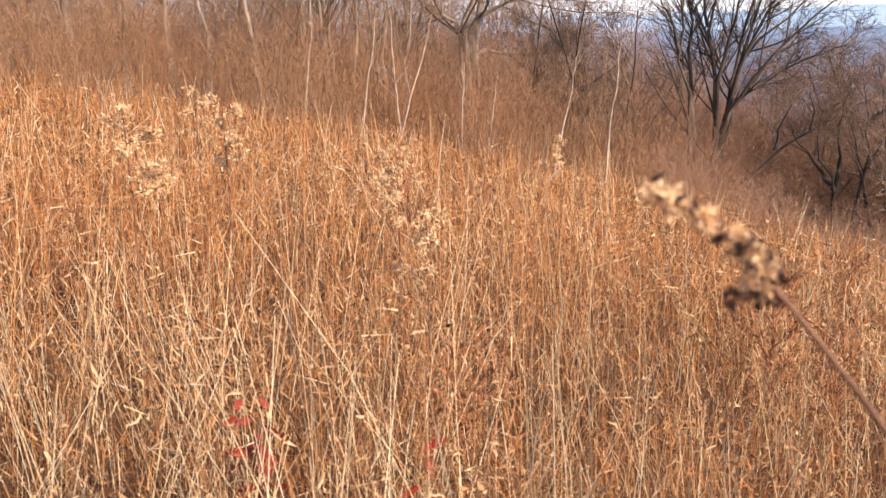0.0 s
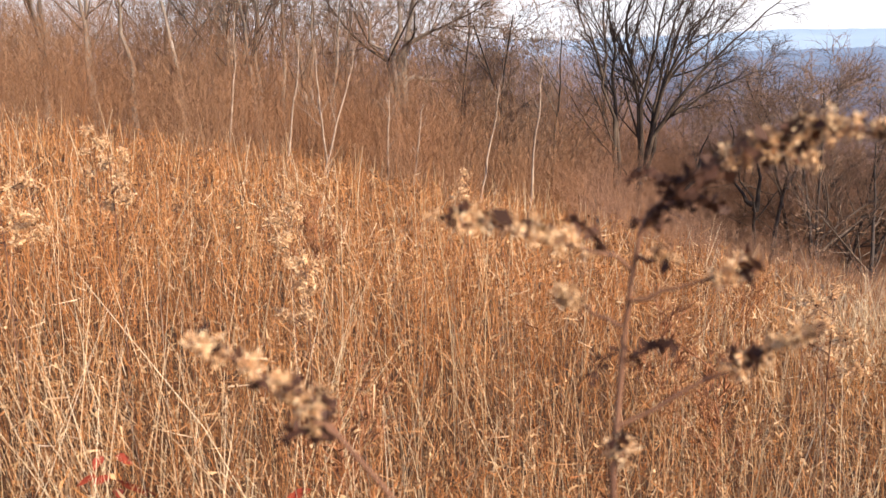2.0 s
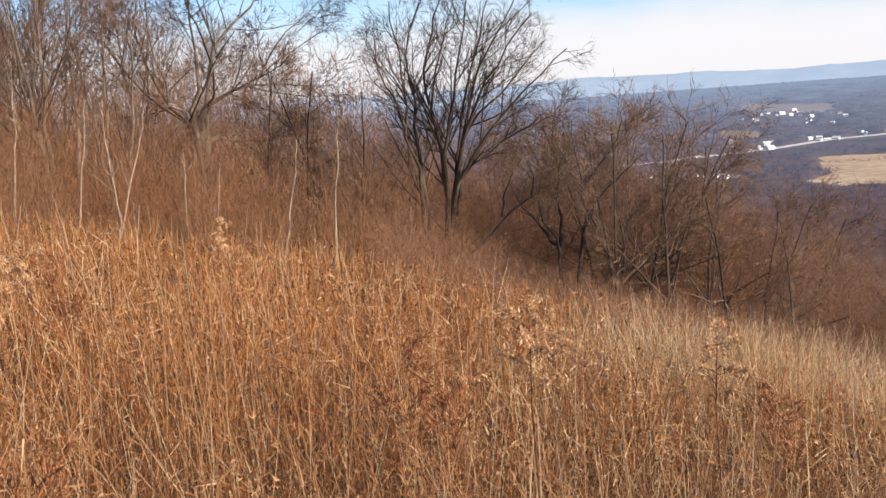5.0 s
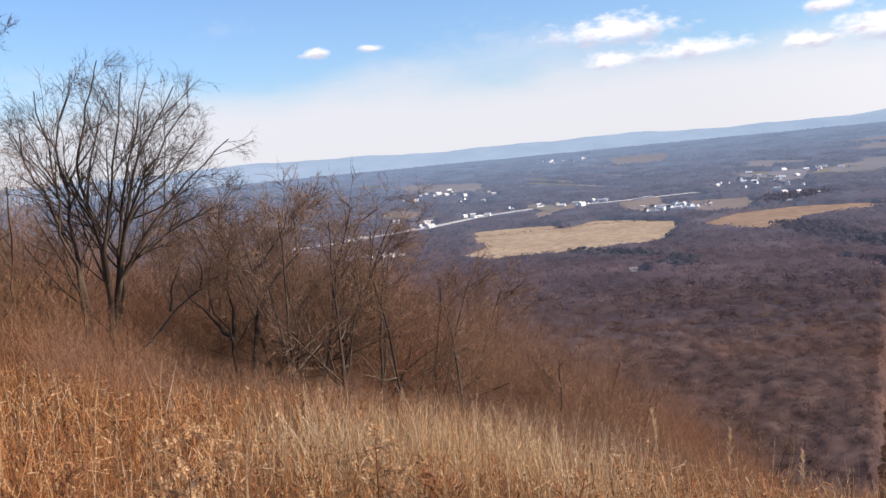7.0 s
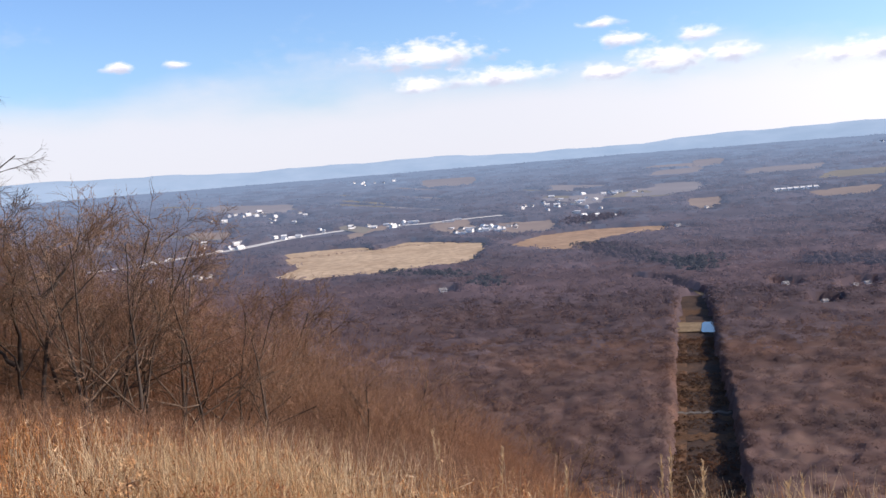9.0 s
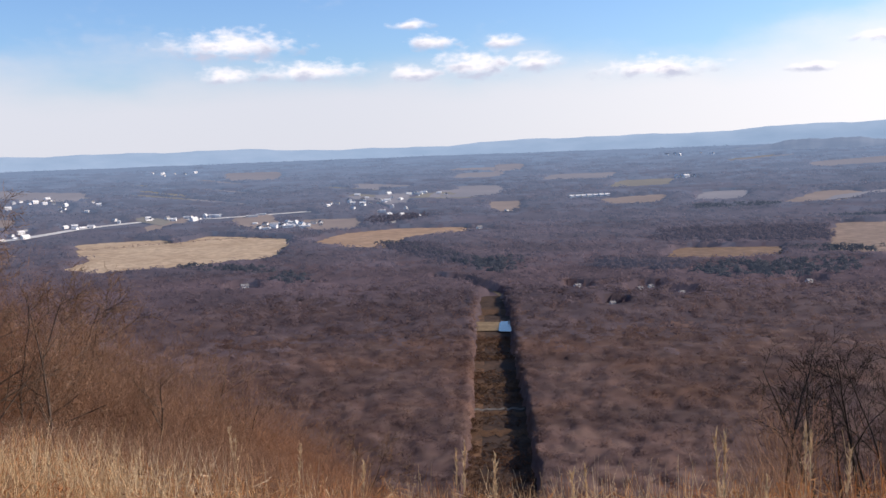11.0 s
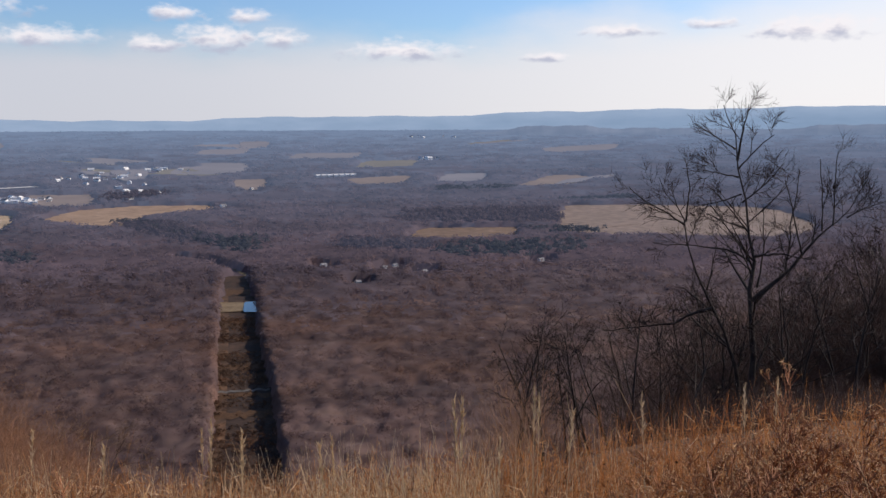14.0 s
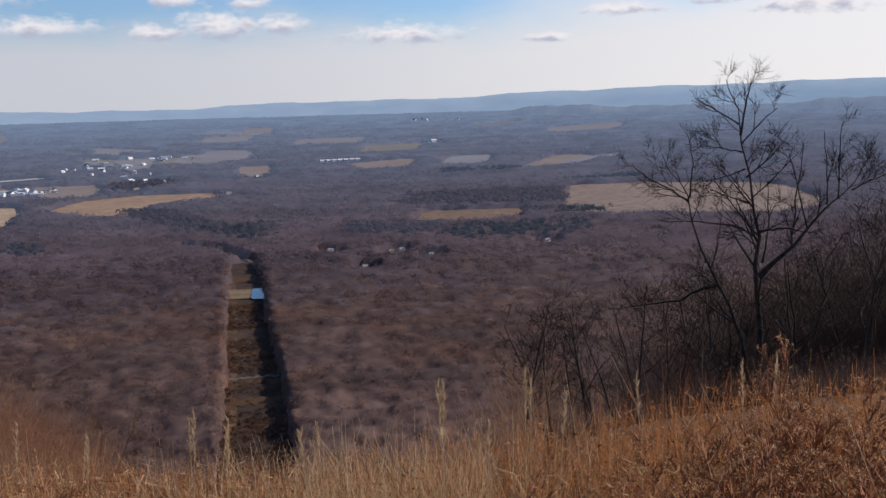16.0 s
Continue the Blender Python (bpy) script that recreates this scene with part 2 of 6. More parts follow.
M_BROWNBARK = rough_mat("brown_bark", [(0.25, (0.065, 0.044, 0.033)), (0.5, (0.115, 0.082, 0.062)), (0.75, (0.20, 0.15, 0.115))], 2.4, 0.9, 0.01, fine=22.0, stretch=(1, 1, 0.35))
M_BRUSH = blades_mat("russet_brush", [(0.0, (0.125, 0.062, 0.034)), (0.5, (0.26, 0.135, 0.07)), (1.0, (0.42, 0.245, 0.14))], (0.33, 0.14, 0.06), thin=0.15, scale=0.12)
M_GREYBRUSH = blades_mat("grey_brush", [(0.0, (0.17, 0.098, 0.064)), (0.5, (0.30, 0.188, 0.125)), (1.0, (0.44, 0.30, 0.215))], (0.36, 0.19, 0.115), thin=0.2, scale=0.1)
M_SLOPEBRUSH = blades_mat("slope_brush", [(0.0, (0.155, 0.088, 0.058)), (0.5, (0.32, 0.182, 0.115)), (1.0, (0.50, 0.305, 0.195))], (0.37, 0.17, 0.09), thin=0.4, scale=0.08)
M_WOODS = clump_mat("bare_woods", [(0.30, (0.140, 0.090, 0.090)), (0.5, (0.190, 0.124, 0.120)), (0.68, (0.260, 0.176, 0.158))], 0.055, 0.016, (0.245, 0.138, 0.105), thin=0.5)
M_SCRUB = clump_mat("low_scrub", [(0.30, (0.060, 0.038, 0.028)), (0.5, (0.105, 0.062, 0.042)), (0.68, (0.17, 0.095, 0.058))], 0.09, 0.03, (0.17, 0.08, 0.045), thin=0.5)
# bare woods again, greyed and blued so the colour holds thin haze
M_HAZEDWOODS = clump_mat("haze_greyed_woods", [(0.30, (0.150, 0.110, 0.128)), (0.5, (0.188, 0.138, 0.157)), (0.68, (0.238, 0.178, 0.192))], 0.03, 0.006, (0.228, 0.152, 0.150), thin=0.5)
M_VALLEY = rough_mat("valley_floor", [(0.3, (0.13, 0.09, 0.082)), (0.7, (0.19, 0.135, 0.118))], 0.02, 0.95, 0.3, fine=0.3)
M_CUTGRASS = rough_mat("cut_grass", [(0.3, (0.032, 0.018, 0.014)), (0.5, (0.052, 0.030, 0.021)), (0.7, (0.088, 0.048, 0.030))], 0.07, 0.95, 0.2, fine=0.35)
M_CLEARING = rough_mat("clearing_grass", [(0.3, (0.17, 0.122, 0.074)), (0.7, (0.25, 0.185, 0.112))], 0.08, 0.95, 0.1, fine=0.5)
# russet verge with the sunlit left edge put into its colour
M_VERGE = rough_mat("sunlit_russet_verge", [(0.3, (0.060, 0.034, 0.022)), (0.5, (0.10, 0.055, 0.032)), (0.7, (0.165, 0.088, 0.048))], 0.09, 0.95, 0.2, fine=0.5)
M_BROWNFIELD = rough_mat("brown_field", [(0.3, (0.175, 0.115, 0.082)), (0.7, (0.23, 0.155, 0.11))], 0.012, 0.95, 0.1, fine=0.08)
M_STUBBLE = rough_mat("corn_stubble", [(0.3, (0.40, 0.298, 0.208)), (0.7, (0.49, 0.378, 0.272))], 0.012, 0.95, 0.1, fine=0.09)
M_ORANGEFIELD = rough_mat("ploughed_field", [(0.3, (0.30, 0.203, 0.142)), (0.7, (0.38, 0.265, 0.188))], 0.01, 0.95, 0.1, fine=0.07)
M_DULLFIELD = rough_mat("dull_field", [(0.3, (0.20, 0.150, 0.128)), (0.7, (0.265, 0.198, 0.168))], 0.01, 0.95, 0.1, fine=0.06)
M_PAVING = rough_mat("pale_concrete", [(0.3, (0.50, 0.49, 0.50)), (0.7, (0.64, 0.63, 0.63))], 0.05, 0.8, 0.02)
M_WALL = rough_mat("white_siding", [(0.3, (0.72, 0.72, 0.73)), (0.7, (0.82, 0.82, 0.82))], 0.3, 0.6, 0.01)
M_ROOF = rough_mat("grey_roof", [(0.3, (0.20, 0.20, 0.22)), (0.7, (0.32, 0.31, 0.33))], 0.4, 0.7, 0.01)
M_WHITEROOF = rough_mat("white_roof", [(0.3, (0.68, 0.69, 0.72)), (0.7, (0.82, 0.82, 0.84))], 0.2, 0.5, 0.01)
M_ROCK = rough_mat("grey_rock", [(0.3, (0.07, 0.062, 0.058)), (0.7, (0.17, 0.155, 0.145))], 0.5, 0.9, 0.1)
M_WATER = material("pond_water", lambda nt: surface(nt, (0.03, 0.06, 0.09), 0.06, noise_fac(nt, 1.5), 0.01, spec=0.6))


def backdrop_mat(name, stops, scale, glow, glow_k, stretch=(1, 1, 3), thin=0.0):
    """Far distance: forest colour with haze put in as a bluish tint and steady emission."""
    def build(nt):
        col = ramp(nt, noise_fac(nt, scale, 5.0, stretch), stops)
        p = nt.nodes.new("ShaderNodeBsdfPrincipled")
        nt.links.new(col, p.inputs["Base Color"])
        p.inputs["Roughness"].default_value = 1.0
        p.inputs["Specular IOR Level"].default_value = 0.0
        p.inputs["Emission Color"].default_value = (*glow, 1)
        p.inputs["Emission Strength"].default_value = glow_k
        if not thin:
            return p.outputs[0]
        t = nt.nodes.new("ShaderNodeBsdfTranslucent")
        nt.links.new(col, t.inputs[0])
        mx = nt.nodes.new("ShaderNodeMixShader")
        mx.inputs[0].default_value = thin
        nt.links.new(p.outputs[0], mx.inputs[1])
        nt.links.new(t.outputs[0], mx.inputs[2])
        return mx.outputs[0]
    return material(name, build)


# skyline ridges: their blue haze is put in as steady emission
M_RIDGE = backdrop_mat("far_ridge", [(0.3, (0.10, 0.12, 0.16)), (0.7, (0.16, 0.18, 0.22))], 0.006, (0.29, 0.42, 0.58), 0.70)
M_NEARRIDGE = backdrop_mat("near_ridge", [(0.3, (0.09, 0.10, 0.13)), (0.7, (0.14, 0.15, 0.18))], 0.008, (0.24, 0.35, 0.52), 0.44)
# woods at growing distances, haze put in as bluer colour and stronger glow
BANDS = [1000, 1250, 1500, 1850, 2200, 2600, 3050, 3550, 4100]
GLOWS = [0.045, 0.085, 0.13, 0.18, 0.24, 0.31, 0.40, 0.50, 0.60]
M_HAZEBANDS = []
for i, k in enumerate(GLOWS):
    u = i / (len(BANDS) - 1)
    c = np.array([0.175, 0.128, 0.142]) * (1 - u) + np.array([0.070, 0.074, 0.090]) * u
    M_HAZEBANDS.append(backdrop_mat("hazy_woods", [(0.3, tuple(c * 0.75)), (0.5, tuple(c)), (0.7, tuple(c * 1.3))], 0.008, (0.25, 0.335 + 0.015 * u, 0.52), 2 * k, (1, 1, 1), 0.5))
# dark pines, the haze over them put in as a faint blue glow
M_EVERGREEN = backdrop_mat("hazed_dark_evergreen", [(0.3, (0.060, 0.066, 0.078)), (0.7, (0.100, 0.106, 0.118))], 0.1, (0.25, 0.33, 0.52), 0.12, (1, 1, 1), 0.5)
# bare woods' shaded side put into a darker colour, haze into its glow
M_SHADEWOODS = backdrop_mat("shade_dark_woods", [(0.3, (0.095, 0.074, 0.088)), (0.7, (0.145, 0.114, 0.128))], 0.05, (0.25, 0.33, 0.52), 0.18, (1, 1, 1), 0.5)
# farther pines, with more haze added as emission
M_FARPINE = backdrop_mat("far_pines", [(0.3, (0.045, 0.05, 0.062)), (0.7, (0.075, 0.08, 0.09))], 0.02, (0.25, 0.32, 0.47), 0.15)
# distant fields, greyed and glowing to stand in for the haze before them
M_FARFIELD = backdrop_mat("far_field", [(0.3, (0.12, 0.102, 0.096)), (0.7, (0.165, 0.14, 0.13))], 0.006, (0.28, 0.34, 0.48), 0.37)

# more fields with haze put into base colour and emission
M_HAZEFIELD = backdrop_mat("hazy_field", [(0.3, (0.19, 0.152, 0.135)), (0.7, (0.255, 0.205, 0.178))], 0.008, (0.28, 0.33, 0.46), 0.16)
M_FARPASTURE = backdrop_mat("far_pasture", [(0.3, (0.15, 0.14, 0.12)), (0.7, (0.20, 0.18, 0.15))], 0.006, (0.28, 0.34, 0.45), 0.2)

# ---- mesh builders ----


def quick_mesh(name, verts, faces, mat, smooth=False):
    """A mesh from numpy arrays; all faces have the same number of corners."""
    me = bpy.data.meshes.new(name)
    verts, faces = np.asarray(verts, np.float32), np.asarray(faces, np.int32)
    nf, k = faces.shape
    me.vertices.add(len(verts)), me.loops.add(nf * k), me.polygons.add(nf)
    me.vertices.foreach_set("co", verts.ravel())
    me.loops.foreach_set("vertex_index", faces.ravel())
    me.polygons.foreach_set("loop_start", np.arange(0, nf * k, k, dtype=np.int32))
    if smooth:
        me.polygons.foreach_set("use_smooth", np.ones(nf, bool))
    me.update(calc_edges=True)
    me.materials.append(mat)
    return me


def part(name, me, parent=None, label="", at=None):
    ob = new(name, me)
    if parent is not None:
        ob.parent = parent
    if at is not None:
        ob.matrix_basis = at
    return tagged(ob, label) if label else ob


def root(name, at, label, category, group=""):
    ob = new(name)
    ob.empty_display_size = 0.2
    ob.matrix_basis = at
    return tagged(ob, label, category, group)


def unit(v):
    return v / np.maximum(np.linalg.norm(v, axis=-1, keepdims=True), 1e-9)


def ribbons(P, Wd, side):
    """Flat strips along P (n, k, 3), of width Wd (n, k) to both sides of the line, across side (n, 3)."""
    n, k, _ = P.shape
    s = side[:, None, :] * Wd[:, :, None] * 0.5
    V = np.stack([P - s, P + s], 2).reshape(-1, 3)
    i = np.arange(n)[:, None] * 2 * k + np.arange(k - 1)[None] * 2
    F = np.stack([i, i + 1, i + 3, i + 2], -1).reshape(-1, 4)
    return V, F


def tubes(P, R, sides):
    """Round limbs along P (n, k, 3) with radii R (n, k)."""
    n, k, _ = P.shape
    T = unit(np.gradient(P, axis=1))
    ref = np.where(np.abs(T[:, :1, 2:3]) > 0.9, np.array([1.0, 0, 0]), np.array([0, 0, 1.0]))
    A = unit(np.cross(T, np.broadcast_to(ref, T.shape)))
    B = np.cross(T, A)
    a = np.arange(sides) * 2 * np.pi / sides
    ring = A[:, :, None] * np.cos(a)[:, None] + B[:, :, None] * np.sin(a)[:, None]
    V = (P[:, :, None] + ring * R[:, :, None, None]).reshape(-1, 3)
    base = (np.arange(n)[:, None, None] * k + np.arange(k - 1)[None, :, None]) * sides
    j = np.arange(sides)[None, None]
    j2 = (j + 1) % sides
    F = np.stack([base + j, base + j2, base + sides + j2, base + sides + j], -1).reshape(-1, 4)
    return V, F


def merged(*pieces):
    V, F, o = [], [], 0
    for v, f in pieces:
        V.append(v), F.append(f + o)
        o += len(v)
    return np.concatenate(V), np.concatenate(F)


# ---- the ground ----
HV = 150.0


def hill(x, y):
    """Height of the hillside: it tips over below the meadow and runs down to the valley."""
    x, y = np.asarray(x, float), np.asarray(y, float)
    c = 0.006 + 0.0062 * np.exp(-(((x - 0.5) / 5.5) ** 2))
    y1 = (0.5 - 0.13) / (2 * c)
    yp = np.clip(y, 0, None)
    down = np.where(yp < y1, 0.13 * yp + c * yp ** 2, 0.13 * y1 + c * y1 ** 2 + 0.5 * (yp - y1))
    up = 0.13 * np.clip(-y, 0, None)
    up = 60 * np.tanh(up / 60)
    tilt = -0.9 * np.tanh(x / 30)
    bumps = 0.06 * np.sin(x * 0.9 + 1.3) * np.sin(y * 0.7) * np.clip(np.hypot(x, y) / 4 - 0.4, 0, 1)
    return -down + up + tilt + bumps


def terrain(x, y):
    x, y = np.asarray(x, float), np.asarray(y, float)
    r = np.hypot(x, y)
    valley = -HV + 0.047 * np.clip(r - 2000, 0, None)
    h = hill(x, y)
    k = 9.0
    z = np.maximum(h, valley) + k * np.log1p(np.exp(-np.abs(h - valley) / k))
    far = np.clip((r - 2600) / 600, 0, 1)
    front = (y > 200)
    return np.where(front, z * (1 - far) + valley * far, z)


def top_of_woods(az):
    """Height angle of the treetops all round the meadow, by bearing."""
    return np.interp(az, [-105, -66, -60, -56, -52, -49.5, -47, -42, -38, -33, -28, -25, -18, -12, -9, 12, 14, 18, 24, 27, 30, 33, 36, 50],
                     [7, 6, 5, 3.8, 2.6, 0.5, -2.2, -3.2, -2.8, -4.4, -6.6, -8.0, -11.8, -16, -19, -19, -14.2, -11.3, -9.4, -8.4, -7.0, -5.8, -5.0, -3.5])


def front_of_woods(az):
    """Height angle of the lower brush that stands before the trees."""
    return np.interp(az, [-105, -70, -60, -55, -50, -46, -40, -35, -30, -25, -18, -9, 12, 18, 24, 36, 50],
                     [5.5, 4.0, 1.6, -0.4, -3.0, -6.3, -9.4, -10.9, -12.4, -13.4, -14.6, -19, -19, -15.4, -14.6, -13.2, -12])


def top_of_trees(az):
    """Height angle that the single trees of the slope reach, by bearing."""
    return np.interp(az, [-50, -44, -38, -35, -32.5, -30, -28, -25, -18, -12], [0.5, -1.5, 0.2, -0.4, -1.6, -3.8, -5.8, -7.4, -11.2, -15.5])


def height_here(az, r, z, outline=top_of_woods):
    return np.clip(1.65 + r * np.tan(np.radians(outline(az))) - z, 0.6, 17.0)


def build_ground():
    nr, na = 190, 240
    r = np.concatenate([[0.0], np.geomspace(0.4, 4960, nr)])
    a = np.linspace(0, 2 * np.pi, na, endpoint=False)
    rr, aa = np.meshgrid(r[1:], a, indexing="ij")
    x, y = rr * np.sin(aa), rr * np.cos(aa)
    V = np.stack([x, y, terrain(x, y)], -1).reshape(-1, 3)
    V = np.concatenate([V, [[0, 0, float(terrain(0, 0))]]])
    i, j = np.meshgrid(np.arange(nr - 1), np.arange(na), indexing="ij")
    j2 = (j + 1) % na
    q = np.stack([i * na + j, i * na + j2, (i + 1) * na + j2, (i + 1) * na + j], -1).reshape(-1, 4)
    c = len(V) - 1
    jj = np.arange(na)
    cap = np.stack([np.full(na, c), (jj + 1) % na, jj, jj], -1)[:, :3]
    me = bpy.data.meshes.new("ground")
    me.from_pydata(V.tolist(), [], q.tolist() + cap.tolist())
    # past the valley floor the ground takes the haze-tinted, glowing band colours
    for m in [M_GROUND, M_VALLEY] + M_HAZEBANDS:
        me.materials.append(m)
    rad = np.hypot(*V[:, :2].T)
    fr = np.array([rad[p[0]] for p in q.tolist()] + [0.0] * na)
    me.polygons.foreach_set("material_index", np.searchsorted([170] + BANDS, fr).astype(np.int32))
    me.polygons.foreach_set("use_smooth", np.ones(len(fr), bool))
    tagged(new("ground", me), "brown hillside with leaf litter falling to a wide valley floor", "ground", kind="structure")


build_ground()


def build_ridge(name, rad, az0, az1, el_at, mat, label):
    """A long wooded ridge on the skyline, with a front slope, a crest and a back."""
    az = np.linspace(az0, az1, 420)
    a = np.radians(az)
    crest = 1.65 + rad * np.tan(np.radians(el_at(az)))
    rows = []
    for dr, k in ((-260, 0.0), (-120, 0.55), (0, 1.0), (90, 0.5)):
        z0 = -HV + 0.047 * (rad - 2000) - 25
        rows.append(np.stack([(rad + dr) * np.sin(a), (rad + dr) * np.cos(a), z0 + (crest - z0) * k], -1))
    V = np.concatenate(rows)
    n = len(az)
    i = np.arange(n - 1)
    F = np.concatenate([np.stack([q * n + i, q * n + i + 1, (q + 1) * n + i + 1, (q + 1) * n + i], -1) for q in range(3)])
    tagged(new(name, quick_mesh(name, V, F, mat, True)), label, "ridge", kind="structure")


def wave(az, seed):
    g = np.random.default_rng(seed)
    s = np.zeros_like(az)
    for f, k in ((0.05, 1.0), (0.13, 0.6), (0.31, 0.35), (0.8, 0.16), (2.3, 0.07), (6.0, 0.035)):
        s += k * np.sin(az * f * 2 * np.pi + g.uniform(0, 6.3))
    return s


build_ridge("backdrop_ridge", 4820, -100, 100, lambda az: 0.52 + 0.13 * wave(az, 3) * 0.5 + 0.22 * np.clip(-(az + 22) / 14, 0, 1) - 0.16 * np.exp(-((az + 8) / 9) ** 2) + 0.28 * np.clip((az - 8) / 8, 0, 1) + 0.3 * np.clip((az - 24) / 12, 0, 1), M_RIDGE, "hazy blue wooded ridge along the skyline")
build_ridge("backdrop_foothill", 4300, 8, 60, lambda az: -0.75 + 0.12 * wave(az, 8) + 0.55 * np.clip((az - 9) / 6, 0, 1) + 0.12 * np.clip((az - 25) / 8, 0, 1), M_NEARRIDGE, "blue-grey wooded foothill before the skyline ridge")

# ---- fields, clearings and water in the valley ----
FIELDS = []


def inside(poly, x, y):
    p = np.asarray(poly, float)
    r = np.zeros(np.shape(x), bool)
    for (x0, y0), (x1, y1) in zip(p, np.roll(p, -1, 0)):
        hit = (y0 > y) != (y1 > y)
        r ^= hit & (x < (x1 - x0) * (y - y0) / (y1 - y0 + 1e-9) + x0)
    return r


def rounded(poly, seed=0, steps=6, wob=0.02):
    """The outline with its corners eased and its edges a little uneven."""
    g = np.random.default_rng(seed)
    p = np.asarray(poly, float)
    for _ in range(2):
        q = np.roll(p, -1, 0)
        p = np.stack([p * 0.88 + q * 0.12, p * 0.12 + q * 0.88], 1).reshape(-1, 2)
    size = np.ptp(p, 0).min()
    return p + g.normal(0, wob * size, p.shape) * 0.5


def field(name, poly, mat, label, category="field", lift=0.6, clear=True, kind=""):
    q = np.asarray(poly, float)
    if category == "field":
        away = np.hypot(*q.T)
        near = np.clip((away.mean() - away) / (np.ptp(away) * 0.3) + 0.5, 0, 1)
        q = q * (1 - 0.075 * near)[:, None]
    p = rounded(q, len(FIELDS))
    lift += 0.09 * (len(FIELDS) % 9)
    if clear:
        FIELDS.append(p)
    bm = bmesh.new()
    c = p.mean(0)
    rings = []
    for k in (1.0, 0.66, 0.33):
        q = c + (p - c) * k
        rings.append([bm.verts.new((x, y, float(terrain(x, y)) + lift)) for x, y in q])
    mid = bm.verts.new((*c, float(terrain(*c)) + lift))
    n = len(p)
    for a, b in zip(rings, rings[1:]):
        for i in range(n):
            bm.faces.new((a[i], a[(i + 1) % n], b[(i + 1) % n], b[i]))
    for i in range(n):
        bm.faces.new((rings[-1][i], rings[-1][(i + 1) % n], mid))
    bmesh.ops.recalc_face_normals(bm, faces=bm.faces)
    if sum(f.normal.z for f in bm.faces) < 0:
        bmesh.ops.reverse_faces(bm, faces=bm.faces)
    me = bpy.data.meshes.new(name)
    bm.to_mesh(me), bm.free()
    me.materials.append(mat)
    return tagged(new(name, me), label, category, "fields in the valley" if category == "field" else "", kind)


field("crop_field", [(-695, 1433), (-608, 1358), (-561, 1386), (-479, 1395), (-438, 1458), (-370, 1505), (-396, 1754), (-496, 1844), (-604, 1905), (-623, 1762), (-682, 1617)], M_STUBBLE, "large pale tan stubble field among bare woods")
field("crop_field", [(-834, 1791), (-674, 1843), (-635, 1797), (-662, 1668), (-739, 1588)], M_STUBBLE, "tan stubble field behind a dark hedgerow")
field("crop_field", [(-370, 1745), (-331, 1851), (-232, 1944), (-81, 1930), (-73, 1820), (-191, 1766), (-201, 1598), (-285, 1645)], M_ORANGEFIELD, "long orange-brown ploughed field beside woods")
field("crop_field", [(421, 1370), (497, 1551), (572, 1770), (736, 1744), (929, 1621), (860, 1330), (711, 1239), (551, 1323)], M_DULLFIELD, "wide dull tan field between woods and pines")
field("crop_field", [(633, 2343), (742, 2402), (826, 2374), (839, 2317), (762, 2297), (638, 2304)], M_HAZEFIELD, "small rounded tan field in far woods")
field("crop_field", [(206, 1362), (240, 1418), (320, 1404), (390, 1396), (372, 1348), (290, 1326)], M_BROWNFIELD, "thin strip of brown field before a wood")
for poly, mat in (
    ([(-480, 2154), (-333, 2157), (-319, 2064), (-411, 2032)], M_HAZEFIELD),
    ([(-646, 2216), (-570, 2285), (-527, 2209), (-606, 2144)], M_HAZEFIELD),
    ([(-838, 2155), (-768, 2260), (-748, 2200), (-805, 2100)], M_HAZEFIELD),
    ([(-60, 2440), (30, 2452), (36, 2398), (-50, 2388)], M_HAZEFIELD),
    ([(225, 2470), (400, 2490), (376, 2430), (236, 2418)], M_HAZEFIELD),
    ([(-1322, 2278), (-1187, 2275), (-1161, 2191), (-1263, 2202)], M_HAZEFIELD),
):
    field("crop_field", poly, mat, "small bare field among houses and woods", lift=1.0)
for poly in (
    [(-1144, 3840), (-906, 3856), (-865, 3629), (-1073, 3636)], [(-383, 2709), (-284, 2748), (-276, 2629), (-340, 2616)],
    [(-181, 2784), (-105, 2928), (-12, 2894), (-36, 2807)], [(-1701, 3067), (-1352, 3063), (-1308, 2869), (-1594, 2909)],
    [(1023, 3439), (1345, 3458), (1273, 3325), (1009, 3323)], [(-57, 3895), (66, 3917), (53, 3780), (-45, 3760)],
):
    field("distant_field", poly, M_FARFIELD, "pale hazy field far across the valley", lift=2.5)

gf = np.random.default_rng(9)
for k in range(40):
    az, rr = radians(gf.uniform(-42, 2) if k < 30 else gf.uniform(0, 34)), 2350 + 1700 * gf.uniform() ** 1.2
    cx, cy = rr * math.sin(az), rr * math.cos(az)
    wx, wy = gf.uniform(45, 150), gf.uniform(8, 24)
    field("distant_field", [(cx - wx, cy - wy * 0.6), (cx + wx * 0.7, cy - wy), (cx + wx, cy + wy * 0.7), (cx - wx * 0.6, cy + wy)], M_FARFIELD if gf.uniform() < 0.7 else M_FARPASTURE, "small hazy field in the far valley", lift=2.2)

# the straight cutting under the power line, its clearing, pond and track
CUT = [(-24, 250), (-25, 484), (-26, 572), (-29, 663), (-32, 785), (-34, 926), (-35, 1000), (-10, 1000), (-5, 923), (-1, 758), (2, 659), (6, 569), (8, 480), (10, 250)]


